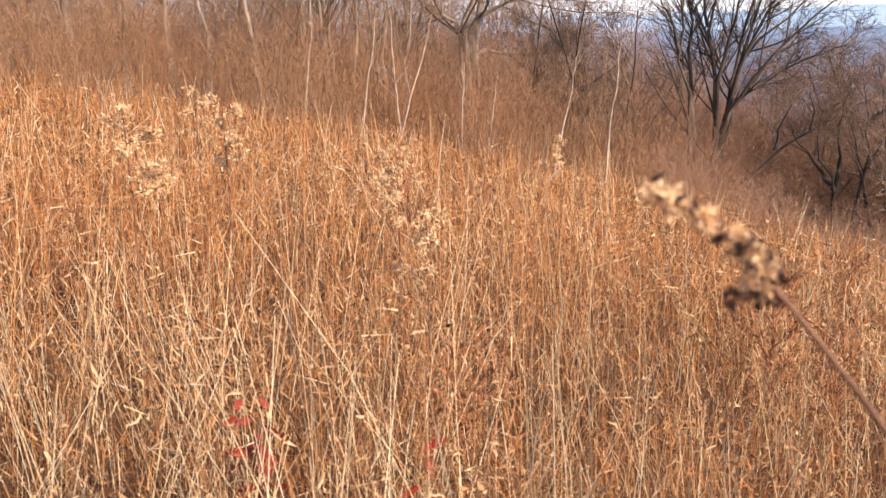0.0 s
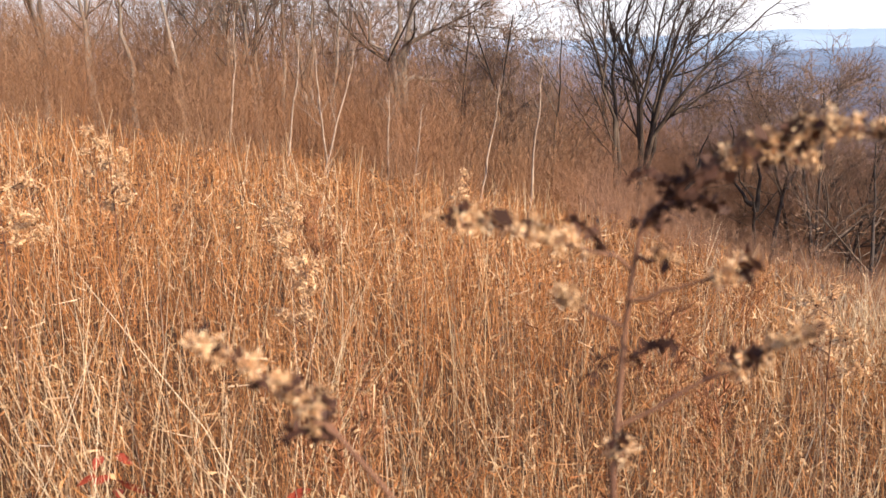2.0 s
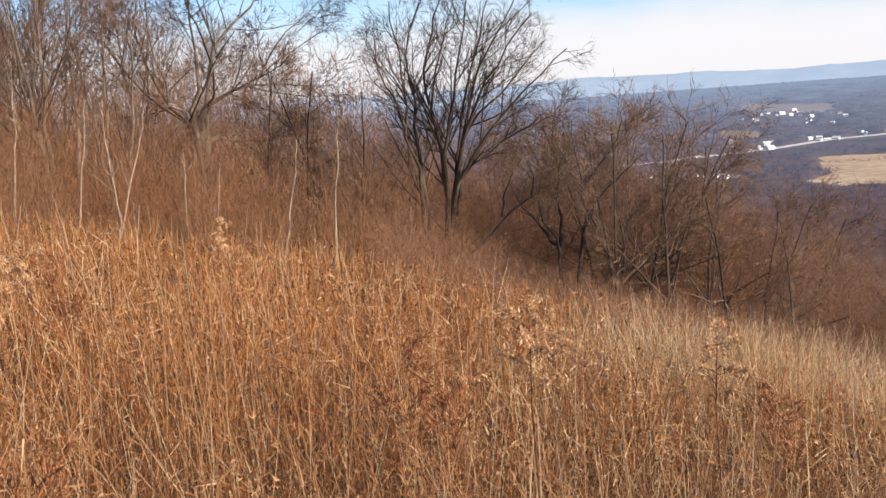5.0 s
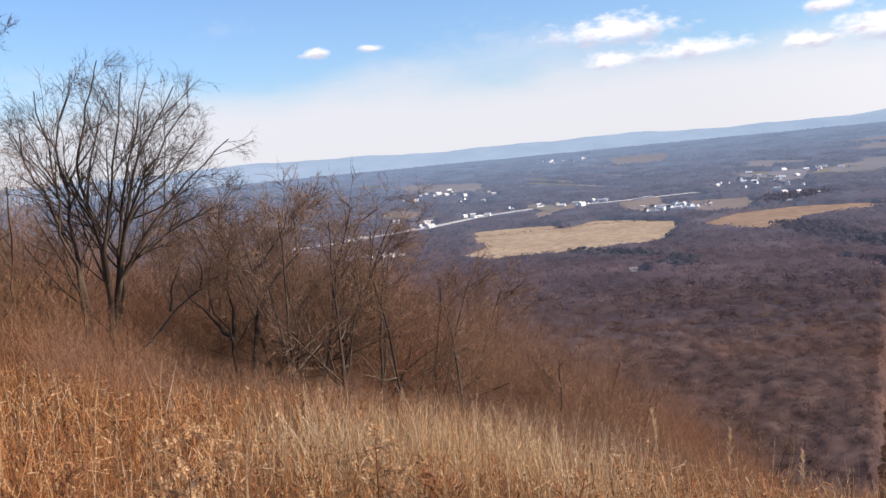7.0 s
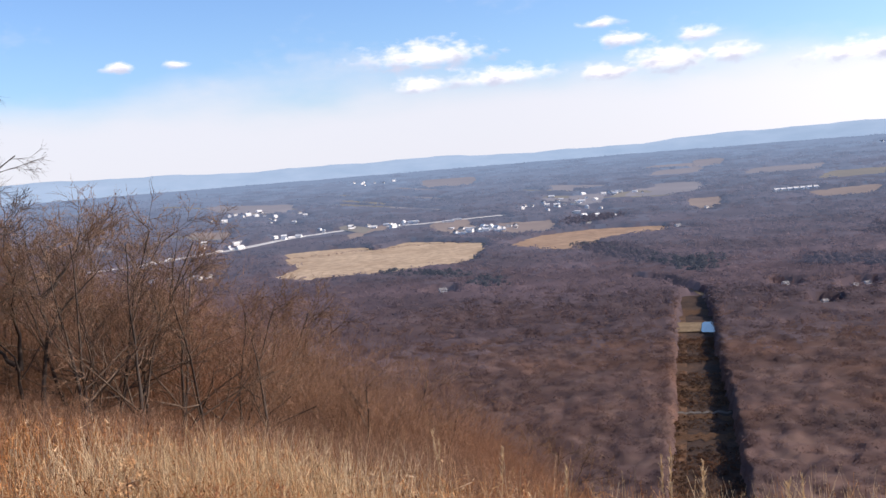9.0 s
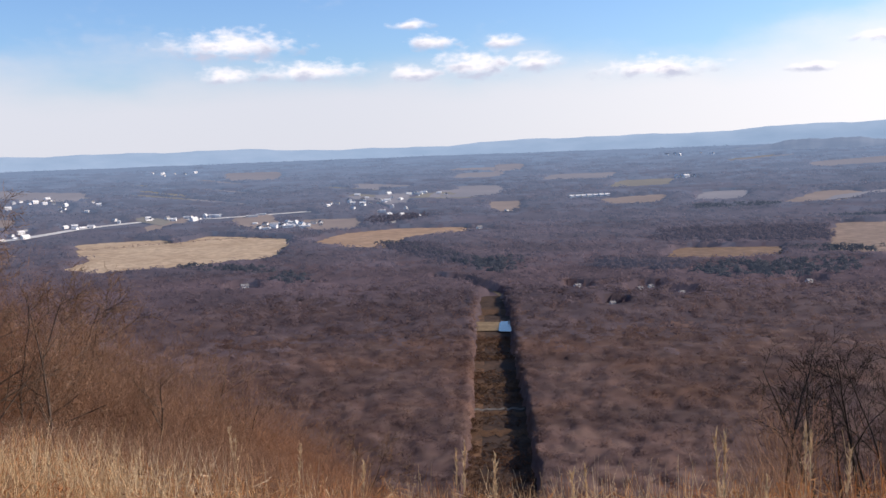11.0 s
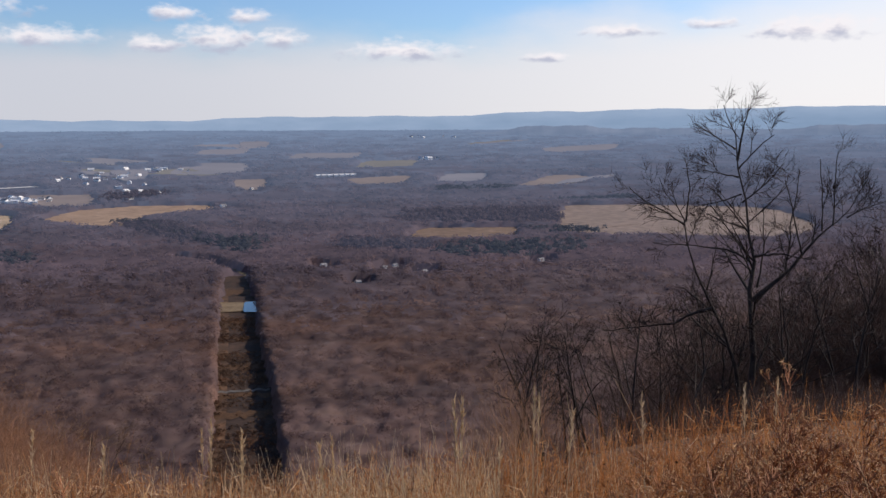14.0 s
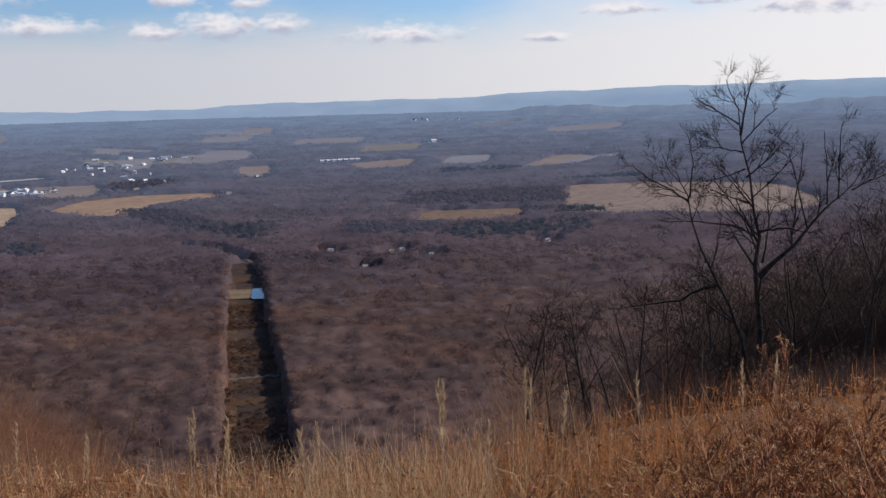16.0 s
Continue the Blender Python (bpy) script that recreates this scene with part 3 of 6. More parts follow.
def strip(name, left, right, mat, label, category, lift, steps=40, kind="structure"):
    """A strip of land between two lines, draped on the ground."""
    left, right = np.asarray(left, float), np.asarray(right, float)
    t0 = np.linspace(0, 1, len(left))
    t = np.linspace(0, 1, steps)
    l2 = np.stack([np.interp(t, t0, left[:, k]) for k in (0, 1)], -1)
    r2 = np.stack([np.interp(t, np.linspace(0, 1, len(right)), right[:, k]) for k in (0, 1)], -1)
    u = np.linspace(0, 1, 7)
    g = l2[:, None] * (1 - u[None, :, None]) + r2[:, None] * u[None, :, None]
    V = np.concatenate([g, (terrain(g[..., 0], g[..., 1]) + lift)[..., None]], -1).reshape(-1, 3)
    i, j = np.meshgrid(np.arange(steps - 1), np.arange(6), indexing="ij")
    F = np.stack([i * 7 + j, i * 7 + j + 1, (i + 1) * 7 + j + 1, (i + 1) * 7 + j], -1).reshape(-1, 4)
    return tagged(new(name, quick_mesh(name, V, F, mat, True)), label, category, kind=kind)


strip("ground_cutting", CUT[:7], CUT[:6:-1], M_CUTGRASS, "straight mown cutting of brown grass through the woods", "clearing", 0.5)
# lighter strip painted for the sunlit side of the cutting
strip("ground_verge", [(-26, 250), (-26, 484), (-28, 595), (-32, 755), (-34, 919)], [(-18, 250), (-18, 484), (-20, 595), (-23, 755), (-28, 919)], M_VERGE, "russet brown verge along the cutting, sunlight put into its colour", "clearing", 0.68)
gb = np.random.default_rng(31)
# one band of grey stones, the others plain darker brown strips
for yb, wide_b, mat in ((556, 2.2, M_ROCK), (547, 5, M_GROUND), (612, 9, M_GROUND), (700, 5, M_GROUND), (758, 12, M_GROUND), (508, 6, M_GROUND), (900, 16, M_GROUND)):
    xs = np.linspace(-27 - (yb - 500) * 0.02 + 1, 6 - (yb - 500) * 0.02, 14)
    ys = yb + gb.normal(0, 1.6, 14)
    strip("ground_band", np.stack([xs, ys + wide_b], -1), np.stack([xs, ys - wide_b * gb.uniform(0.6, 1.2, 14)], -1), mat, "rough uneven band across the cutting", "clearing", 0.75, 14)
FIELDS.append(np.array([(-26, 150)] + CUT[1:7] + CUT[7:13] + [(12, 150)], float))
field("ground_clearing", [(-34, 800), (-10, 802), (-10, 842), (-35, 846)], M_CLEARING, "sunlit tan grass clearing beside a small pond", "clearing", 0.9, kind="structure")
field("water_pond", [(-13, 796), (-1, 794), (-1, 843), (-12, 843)], M_WATER, "small pond reflecting the blue sky", "pond", 1.1, kind="structure")
strip("ground_track", [(-92, 1140), (-60, 1123), (-43, 1082), (-27, 1052), (-14, 1000)], [(-84, 1128), (-54, 1110), (-36, 1068), (-18, 1040), (-8, 1000)], M_CLEARING, "pale track bending away from the cutting", "track", 0.7, 24)
FIELDS.append(np.array([(-95, 1146), (-60, 1130), (-40, 1090), (-24, 1058), (-5, 1000), (-24, 1000), (-45, 1060), (-60, 1100), (-90, 1120)], float))
ROAD = np.array([(-1160, 1600), (-1091, 1689), (-1054, 1781), (-980, 1894), (-929, 2052), (-823, 2181), (-689, 2207), (-567, 2278), (-470, 2330)], float)
strip("road", ROAD + (-13, 4), ROAD + (13, -4), M_PAVING, "pale concrete highway crossing the valley", "road", 1.6, 60)
FIELDS.append(np.concatenate([ROAD + (-24, 14), (ROAD * 0.955 + (16, -10))[::-1]]))

# ---- where the buildings stand ----
PLOTS = []
SETTLED = [
    (-480, 2050, 90, 60, 14), (-350, 2560, 130, 180, 24), (-240, 2720, 80, 130, 10), (-1370, 2690, 140, 80, 12), (-850, 1393, 60, 22, 8),
    (-1390, 3840, 110, 60, 7), (-760, 2210, 120, 50, 12), (-1010, 1990, 100, 100, 10), (520, 2970, 40, 20, 4), (-150, 2200, 120, 60, 5), (-1180, 2480, 160, 90, 9),
    (700, 4080, 120, 80, 6),
]
rng = np.random.default_rng(21)
for cx, cy, sx, sy, n in ((-500, 2035, 75, 60, 10), (-299, 2289, 12, 8, 2), (-640, 2250, 60, 40, 4)):
    for _ in range(n):
        PLOTS.append(("shed", cx + rng.uniform(-sx, sx), cy + rng.uniform(-sy, sy), rng.choice([10, 14, 100]), rng.uniform(0.35, 0.75)))
for cx, cy, sx, sy, n in SETTLED:
    for _ in range(n):
        PLOTS.append(("large" if rng.uniform() < 0.5 else "small", cx + rng.normal(0, sx * 0.6), cy + rng.normal(0, sy * 0.6), rng.uniform(0, 180), rng.uniform(0.7, 1.15)))
for i in range(7):
    PLOTS.append(("large", 157 + i * 15, 2484 + i * 2, 20, 0.85))
for hx, hy, k in ((133, 1020, 0.55), (146, 1034, 0.5), (-314, 1113, 0.8), (-61, 1880, 0.9), (-253, 2070, 1.2), (170, 985, 0.5), (70, 1050, 0.6), (95, 930, 0.5), (312, 1040, 0.6)):
    PLOTS.append(("small", hx, hy, 30, k))


# ---- woods of the valley ----


def clear_of(x, y, grow=0.0):
    ok = np.ones(len(x), bool)
    for p in FIELDS:
        ok &= ~inside(p, x, y)
    r = np.hypot(x, y)
    for _, hx, hy, _, k in PLOTS:
        hr = math.hypot(hx, hy)
        along = (x * hx + y * hy) / hr
        across = np.abs(x * hy - y * hx) / hr
        ok &= ~((across < 9 + 9 * k) & (along < hr + 12) & (along > hr * 0.955))
    return ok


def crowns(rng, x, y, height, spread, twigs, wide, long=1.5):
    """Bare crowns: for each tree an uneven dome of small twig sprays, shaded as the dome's own round."""
    n = len(x)
    z = terrain(x, y)
    h = height * rng.uniform(0.75, 1.2, n)
    s = spread * rng.uniform(0.65, 1.3, n)
    d = unit(rng.normal(size=(n, twigs, 3)))
    d[..., 2] = np.abs(d[..., 2]) * 1.0 + 0.08
    k = rng.uniform(0.6, 1.05, (n, twigs))
    c = np.stack([x[:, None] + d[..., 0] * s[:, None] * k, y[:, None] + d[..., 1] * s[:, None] * k, z[:, None] + h[:, None] * (0.55 + 0.42 * d[..., 2] * k)], -1)
    nor = unit(d + np.array([0, 0, 0.45]) + rng.normal(0, 0.28, d.shape))
    out = rng.normal(0, 0.6, d.shape) + np.array([0, 0, 1.0])
    out = unit(out - nor * (out * nor).sum(-1, keepdims=True))
    side = np.cross(nor, out)
    L = (wide * long * rng.uniform(0.6, 1.4, (n, twigs)))[..., None]
    w = (wide * rng.uniform(0.5, 1.2, (n, twigs)))[..., None]
    V = np.stack([c - out * L * 0.6 + side * w, c - out * L * 0.6 - side * w, c + out * L], 2).reshape(-1, 3)
    round_out = unit(d * np.array([0.7, 0.7, 0.6]) + np.array([0, 0, 0.75]))
    return V, np.arange(len(V)).reshape(-1, 3), np.repeat(round_out.reshape(-1, 3), 3, 0)


def build_canopy():
    """The dense lower canopy of the valley's woods: a lumpy sheet that drops to the ground at clearings and fields."""
    g = np.random.default_rng(17)
    nr, na = 430, 420
    r = np.geomspace(185, 4700, nr)[:, None] * (1 + g.normal(0, 0.0015, (nr, na)))
    a = np.radians(np.linspace(-54, 58, na))[None] + np.zeros((nr, 1)) + g.normal(0, 0.0012, (nr, na))
    x, y = r * np.sin(a), r * np.cos(a)
    small = g.normal(0, 1, (nr, na))
    big = g.normal(0, 1, (nr, na))
    for _ in range(3):
        big = (big + np.roll(big, 1, 0) + np.roll(big, -1, 0) + np.roll(big, 1, 1) + np.roll(big, -1, 1)) / 3.1
    z0 = terrain(x, y)
    ok = clear_of(x.ravel(), y.ravel()).reshape(nr, na)
    z = z0 + np.where(ok, 7.6 + 0.25 * small + 0.6 * big.clip(-2, 2), -1.5)
    V = np.stack([x, y, z], -1).reshape(-1, 3)
    i, j = np.meshgrid(np.arange(nr - 1), np.arange(na - 1), indexing="ij")
    F = np.stack([i * na + j, (i + 1) * na + j, (i + 1) * na + j + 1, i * na + j + 1], -1).reshape(-1, 4)
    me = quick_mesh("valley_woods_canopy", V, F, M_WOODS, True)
    # farther faces get colours that already hold the haze, band by band
    for m in [M_HAZEDWOODS] + M_HAZEBANDS:
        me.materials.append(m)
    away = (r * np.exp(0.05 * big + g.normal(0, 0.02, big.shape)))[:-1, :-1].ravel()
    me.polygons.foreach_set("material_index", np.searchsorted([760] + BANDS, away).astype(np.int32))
    tagged(new("valley_woods_canopy", me), "dense lower canopy of the bare valley woods", "woods", kind="stuff")


def woods(name, data, mat, label, category="woods"):
    me = quick_mesh(name, data[0], data[1], mat, True)
    me.normals_split_custom_set_from_vertices(data[2].tolist())
    tagged(new(name, me), label, category, kind="stuff")


def scatter(rng, r0, r1, az0, az1, spacing):
    n = int((r1 ** 2 - r0 ** 2) / 2 * radians(az1 - az0) / spacing ** 2)
    r = np.sqrt(rng.uniform(r0 ** 2, r1 ** 2, n))
    a = np.radians(rng.uniform(az0, az1, n))
    return r * np.sin(a), r * np.cos(a)


rng = np.random.default_rng(11)
EVERGREENS = [
    [(208, 1125), (243, 1180), (405, 1180), (372, 1075), (281, 1045), (210, 1060)], [(-274, 1104), (-235, 1099), (-249, 1168), (-287, 1185)], [(385, 1330), (470, 1325), (460, 1270), (390, 1280)],
    [(-40, 1290), (0, 1300), (2, 1150), (-34, 1140)], [(-215, 1575), (-190, 1575), (-60, 1300), (-20, 1190), (-35, 1180), (-117, 1370)],
    [(385, 2150), (568, 2150), (560, 2085), (395, 2080)], [(-454, 1335), (-293, 1230), (-310, 1190), (-450, 1290)],
    [(592, 1850), (760, 1890), (750, 1830), (600, 1810)],
]


# stands whose shaded look comes from their darker colour
SHADEWOODS = [[(214, 1462), (262, 1660), (515, 1650), (462, 1440), (391, 1418)], [(104, 1235), (210, 1195), (196, 1108), (92, 1162)], [(-297, 1997), (-185, 2081), (-194, 2160), (-305, 2120)], [(-212, 1543), (-130, 1530), (-48, 1250), (-85, 1234)]]


def in_any(polys, x, y):
    r = np.zeros(len(x), bool)
    for p in polys:
        r |= inside(p, x, y)
    return r


def open_land(x, y, cut):
    return np.sin(x * 0.009 + 2.0 * np.sin(y * 0.005)) + np.sin(y * 0.011 + 1.7) + rng.normal(0, 0.45, len(x)) > cut


x, y = scatter(rng, 190, 960, -44, 50, 7.2)
ok = clear_of(x, y) & (np.hypot(x, y) < rng.uniform(640, 960, len(x)))
woods("valley_woods_near", crowns(rng, x[ok], y[ok], 11.6, 4.6, 38, 0.34, 1.9), M_WOODS, "bare brown winter woods on the lower slope and valley floor")
build_canopy()
t = rng.uniform(200, 985, 900)
x = np.where(rng.uniform(size=900) < 0.5, np.interp(t, [200, 484, 663, 1000], [9, 8, 2, -9]) + rng.uniform(2, 8, 900), np.interp(t, [200, 484, 785, 1000], [-25, -25, -32, -35]) - rng.uniform(2, 8, 900))
woods("cutting_edge_trees", crowns(rng, x, t, 9.0, 4.2, 22, 0.4, 1.6), M_WOODS, "dense bare trees lining the straight cutting")
t = rng.uniform(240, 790, 2600)
x = np.interp(t, [200, 484, 785, 1000], [-24, -24, -31, -34]) + rng.uniform(0, 1, 2600) ** 1.3 * np.interp(t, [200, 484, 785, 1000], [32, 31, 29, 22])
ok = np.sin(t * 0.11) + np.sin(t * 0.043 + 1) + rng.normal(0, 0.6, 2600) > -0.4
woods("cutting_scrub", crowns(rng, x[ok], t[ok], 1.9, 1.6, 12, 0.35, 1.6), M_SCRUB, "low brown scrub growing in the cutting", "brush")
hx = np.linspace(-760, -440, 60)
hy = np.interp(hx, [-760, -640, -560, -440], [1600, 1700, 1760, 1790]) + rng.normal(0, 4, 60)
woods("hedgerow", crowns(rng, hx, hy, 7.0, 5.5, 10, 0.8), M_HAZEDWOODS, "dark hedgerow between two stubble fields", "hedge")
x, y = scatter(rng, 640, 1100, -46, 51, 9.0)
r = np.hypot(x, y)
ok = clear_of(x, y) & ~in_any(EVERGREENS + SHADEWOODS, x, y) & (r > rng.uniform(640, 960, len(x))) & (r < rng.uniform(940, 1080, len(x)))
woods("valley_woods", crowns(rng, x[ok], y[ok], 11.3, 6.2, 22, 0.7), M_HAZEDWOODS, "bare winter woods covering the valley, brown greyed for haze")
# crowns of each band wear its haze-tinted, glowing colour
for i, (near, mat) in enumerate(zip(BANDS, M_HAZEBANDS)):
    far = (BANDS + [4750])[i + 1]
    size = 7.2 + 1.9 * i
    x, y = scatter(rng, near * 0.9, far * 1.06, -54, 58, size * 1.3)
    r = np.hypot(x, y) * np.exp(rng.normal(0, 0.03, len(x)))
    ok = clear_of(x, y) & ~in_any(EVERGREENS + SHADEWOODS, x, y) & (r > near * (0.92 if i == 0 else 1.0)) & (r < far) & open_land(x, y, np.interp(i, [0, 2, 5, 8], [-9, -1.7, -1.1, -0.6]))
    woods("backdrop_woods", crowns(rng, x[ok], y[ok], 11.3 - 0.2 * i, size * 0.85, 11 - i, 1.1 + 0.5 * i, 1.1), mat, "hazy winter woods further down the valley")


def pines(name, polys, mat, label, category="pines", height=11.5):
    xs, ys = [], []
    for p in polys:
        p = np.asarray(p, float)
        lo, hi = p.min(0), p.max(0)
        xy = rng.uniform(lo, hi, (int(np.prod(hi - lo) / 55), 2))
        xy = xy[inside(p, xy[:, 0], xy[:, 1])]
        xy += rng.normal(0, 9, xy.shape)
        xs.append(xy[:, 0]), ys.append(xy[:, 1])
    woods(name, crowns(rng, np.concatenate(xs), np.concatenate(ys), height, 4.6, 26, 1.2, 1.5), mat, label, category)


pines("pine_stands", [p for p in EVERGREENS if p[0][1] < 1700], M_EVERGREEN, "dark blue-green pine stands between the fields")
pines("shade_dark_wood_stands", SHADEWOODS, M_SHADEWOODS, "dense bare wood between the fields, shade put into its colour", "woods", 12.5)
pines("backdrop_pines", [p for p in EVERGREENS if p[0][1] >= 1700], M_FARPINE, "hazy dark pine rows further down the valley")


# ---- buildings and vehicles in the valley ----
def box(bm, x0, x1, y0, y1, z0, z1):
    v = [bm.verts.new(c) for c in ((x0, y0, z0), (x1, y0, z0), (x1, y1, z0), (x0, y1, z0), (x0, y0, z1), (x1, y0, z1), (x1, y1, z1), (x0, y1, z1))]
    for f in ((0, 3, 2, 1), (4, 5, 6, 7), (0, 1, 5, 4), (1, 2, 6, 5), (2, 3, 7, 6), (3, 0, 4, 7)):
        bm.faces.new([v[i] for i in f])


def bm_mesh(name, bm, mat):
    me = bpy.data.meshes.new(name)
    bmesh.ops.recalc_face_normals(bm, faces=bm.faces)
    bm.to_mesh(me), bm.free()
    me.materials.append(mat)
    return me


def make_house(name, w, d, h, rise, label, roof_mat, windows=True):
    """A gabled house: walls, two roof slopes with eaves, a chimney, windows and a door."""
    ob = root(name, pose(0, 0, -400), label, "house", "houses in the valley")
    bm = bmesh.new()
    box(bm, -w / 2, w / 2, -d / 2, d / 2, -1, h)
    for sx in (-1, 1):
        a = [bm.verts.new(c) for c in ((sx * w / 2, -d / 2, h), (sx * w / 2, d / 2, h), (sx * w / 2, 0, h + rise))]
        bm.faces.new(a)
    part("wall", bm_mesh("wall", bm, M_WALL), ob)
    bm = bmesh.new()
    e = 0.5
    for sy in (-1, 1):
        p = [(-w / 2 - e, sy * (d / 2 + e), h - 0.35), (w / 2 + e, sy * (d / 2 + e), h - 0.35), (w / 2 + e, 0, h + rise + 0.1), (-w / 2 - e, 0, h + rise + 0.1)]
        lo, hi = [bm.verts.new(c) for c in p], [bm.verts.new((c[0], c[1], c[2] + 0.3)) for c in p]
        bm.faces.new(lo), bm.faces.new(hi)
        for i in range(4):
            bm.faces.new((lo[i], lo[(i + 1) % 4], hi[(i + 1) % 4], hi[i]))
    roof = part("roof", bm_mesh("roof", bm, roof_mat), ob)
    bm = bmesh.new()
    box(bm, w * 0.2, w * 0.2 + 1.0, -0.5, 0.5, h + rise * 0.5, h + rise + 1.2)
    part("chimney", bm_mesh("chimney", bm, M_ROCK), roof)
    if windows:
        bm = bmesh.new()
        box(bm, -0.6, 0.6, -0.06, 0.06, 0, 1.4)
        pane = bm_mesh("window", bm, M_ROOF)
        for wx in (-w * 0.3, w * 0.3):
            part("window", pane, ob, at=pose(wx, -d / 2, 1.6))
    return ob


house_a = make_house("house", 15, 9, 5.0, 3.2, "white house with a pale roof among trees", M_WHITEROOF)
house_b = make_house("house", 11, 8, 4.0, 2.6, "small white house with a grey roof", M_ROOF)


def make_shed(name, w, d, h, label):
    ob = root(name, pose(0, 0, -400), label, "warehouse", "white flat-roofed buildings")
    bm = bmesh.new()
    box(bm, -w / 2, w / 2, -d / 2, d / 2, -1, h)
    part("wall", bm_mesh("wall", bm, M_WALL), ob)
    bm = bmesh.new()
    box(bm, -w / 2 - 0.4, w / 2 + 0.4, -d / 2 - 0.4, d / 2 + 0.4, h, h + 0.8)
    part("roof", bm_mesh("roof", bm, M_WHITEROOF), ob)
    return ob


shed = make_shed("warehouse", 46, 24, 8, "long white flat-roofed warehouse in the valley town")
def set_down(thing, x, y, turn, k=1.0):
    ob = copy_thing(thing, pose(x, y, float(terrain(x, y)), 0, 0, turn))
    ob.scale = (k, k, k)
    return ob


for kind, hx, hy, turn, k in PLOTS:
    set_down({"shed": shed, "large": house_a, "small": house_b}[kind], hx, hy, turn, k)
for o in (house_a, house_b, shed):
    for c in list(o.children_recursive):
        bpy.data.objects.remove(c)
    bpy.data.objects.remove(o)


def make_truck():
    ob = root("truck", pose(0, 0, -400), "white articulated truck on the highway", "truck", "trucks on the highway")
    bm = bmesh.new()
    box(bm, -8, 5, -1.4, 1.4, 1.1, 4.2)
    part("trailer", bm_mesh("trailer", bm, M_WHITEROOF), ob)
    bm = bmesh.new()
    box(bm, 5.5, 8, -1.3, 1.3, 0.8, 3.4)
    part("cab", bm_mesh("cab", bm, M_WALL), ob)
    V, F = tubes(np.array([[[0, -0.2, 0], [0, 0.2, 0]]], float), np.array([[0.5, 0.5]]), 8)
    wheel = quick_mesh("wheel", V, F, M_ROOF)
    for wx in (-6.5, 3.5, 6.8):
        for wy in (-1.2, 1.2):
            part("wheel", wheel, ob, at=pose(wx, wy, 0.5))
    return ob


truck = make_truck()
for t in (0.16, 0.21, 0.33, 0.36, 0.5, 0.62, 0.74):
    u = t * (len(ROAD) - 1)
    i = int(u)
    p = ROAD[i] * (1 - u + i) + ROAD[i + 1] * (u - i)
    d = ROAD[i + 1] - ROAD[i]
    copy_thing(truck, pose(p[0], p[1], float(terrain(*p)) + 1.6, 0, 0, math.degrees(math.atan2(d[1], d[0]))))
for c in list(truck.children_recursive):
    bpy.data.objects.remove(c)
bpy.data.objects.remove(truck)


# ---- bare trees ----
def sprout(g, P, R, m, ratio, ang, up, wob, K=5, t0=0.3, thin=0.5, short=0.0, least=0.004):
    """m side branches for each limb of P, leaving it at about ang degrees and bending up."""
    n, k, _ = P.shape
    idx = np.repeat(np.arange(n), m)
    t = g.uniform(t0, 1.0, n * m) * (k - 1.001)
    i = t.astype(int)
    f = (t - i)[:, None]
    start = P[idx, i] * (1 - f) + P[idx, i + 1] * f
    tang = unit(P[idx, i + 1] - P[idx, i])
    rad = R[idx, i] * (1 - f[:, 0]) + R[idx, i + 1] * f[:, 0]
    length = np.maximum(np.linalg.norm(P[idx, -1] - P[idx, 0], axis=-1) * ratio, short) * (1.3 - 0.9 * t / k) * g.uniform(0.6, 1.3, n * m)
    perp = unit(np.cross(tang, unit(g.normal(size=(n * m, 3)))))
    a = np.radians(g.normal(ang, ang * 0.25, n * m))[:, None]
    d = unit(tang * np.cos(a) + perp * np.sin(a) + np.array([0, 0, up]))
    Q = [start]
    for _ in range(K - 1):
        Q.append(Q[-1] + d * (length / (K - 1))[:, None])
        d = unit(d + g.normal(0, wob, d.shape) + np.array([0, 0, up * 0.35]))
    r0 = np.maximum(rad * thin * g.uniform(0.7, 1.2, n * m), least)
    return np.stack(Q, 1), r0[:, None] * np.linspace(1, 0.35, K)[None]


def resample(line, K=9):
    line = np.asarray(line, float)
    t = np.linspace(0, 1, len(line))
    u = np.linspace(0, 1, K)
    return np.stack([np.interp(u, t, line[:, j]) for j in range(3)], -1)


def spikes(P, R, slim=1.0):
    """The finest twigs, each two slim crossed blades that taper to a point."""
    n = len(P)
    d = unit(P[:, -1] - P[:, 0])
    a = unit(np.cross(d, np.array([0.31, 0.52, 0.79])))
    b = np.cross(d, a)
    w = R[:, :1] * slim
    V = np.stack([P[:, 0] - a * w, P[:, 0] + a * w, P[:, -1], P[:, 0] - b * w, P[:, 0] + b * w], 1).reshape(-1, 3)
    o = np.arange(n)[:, None] * 5
    F = np.concatenate([o + (0, 1, 2), o + (3, 4, 2)])
    return V, F


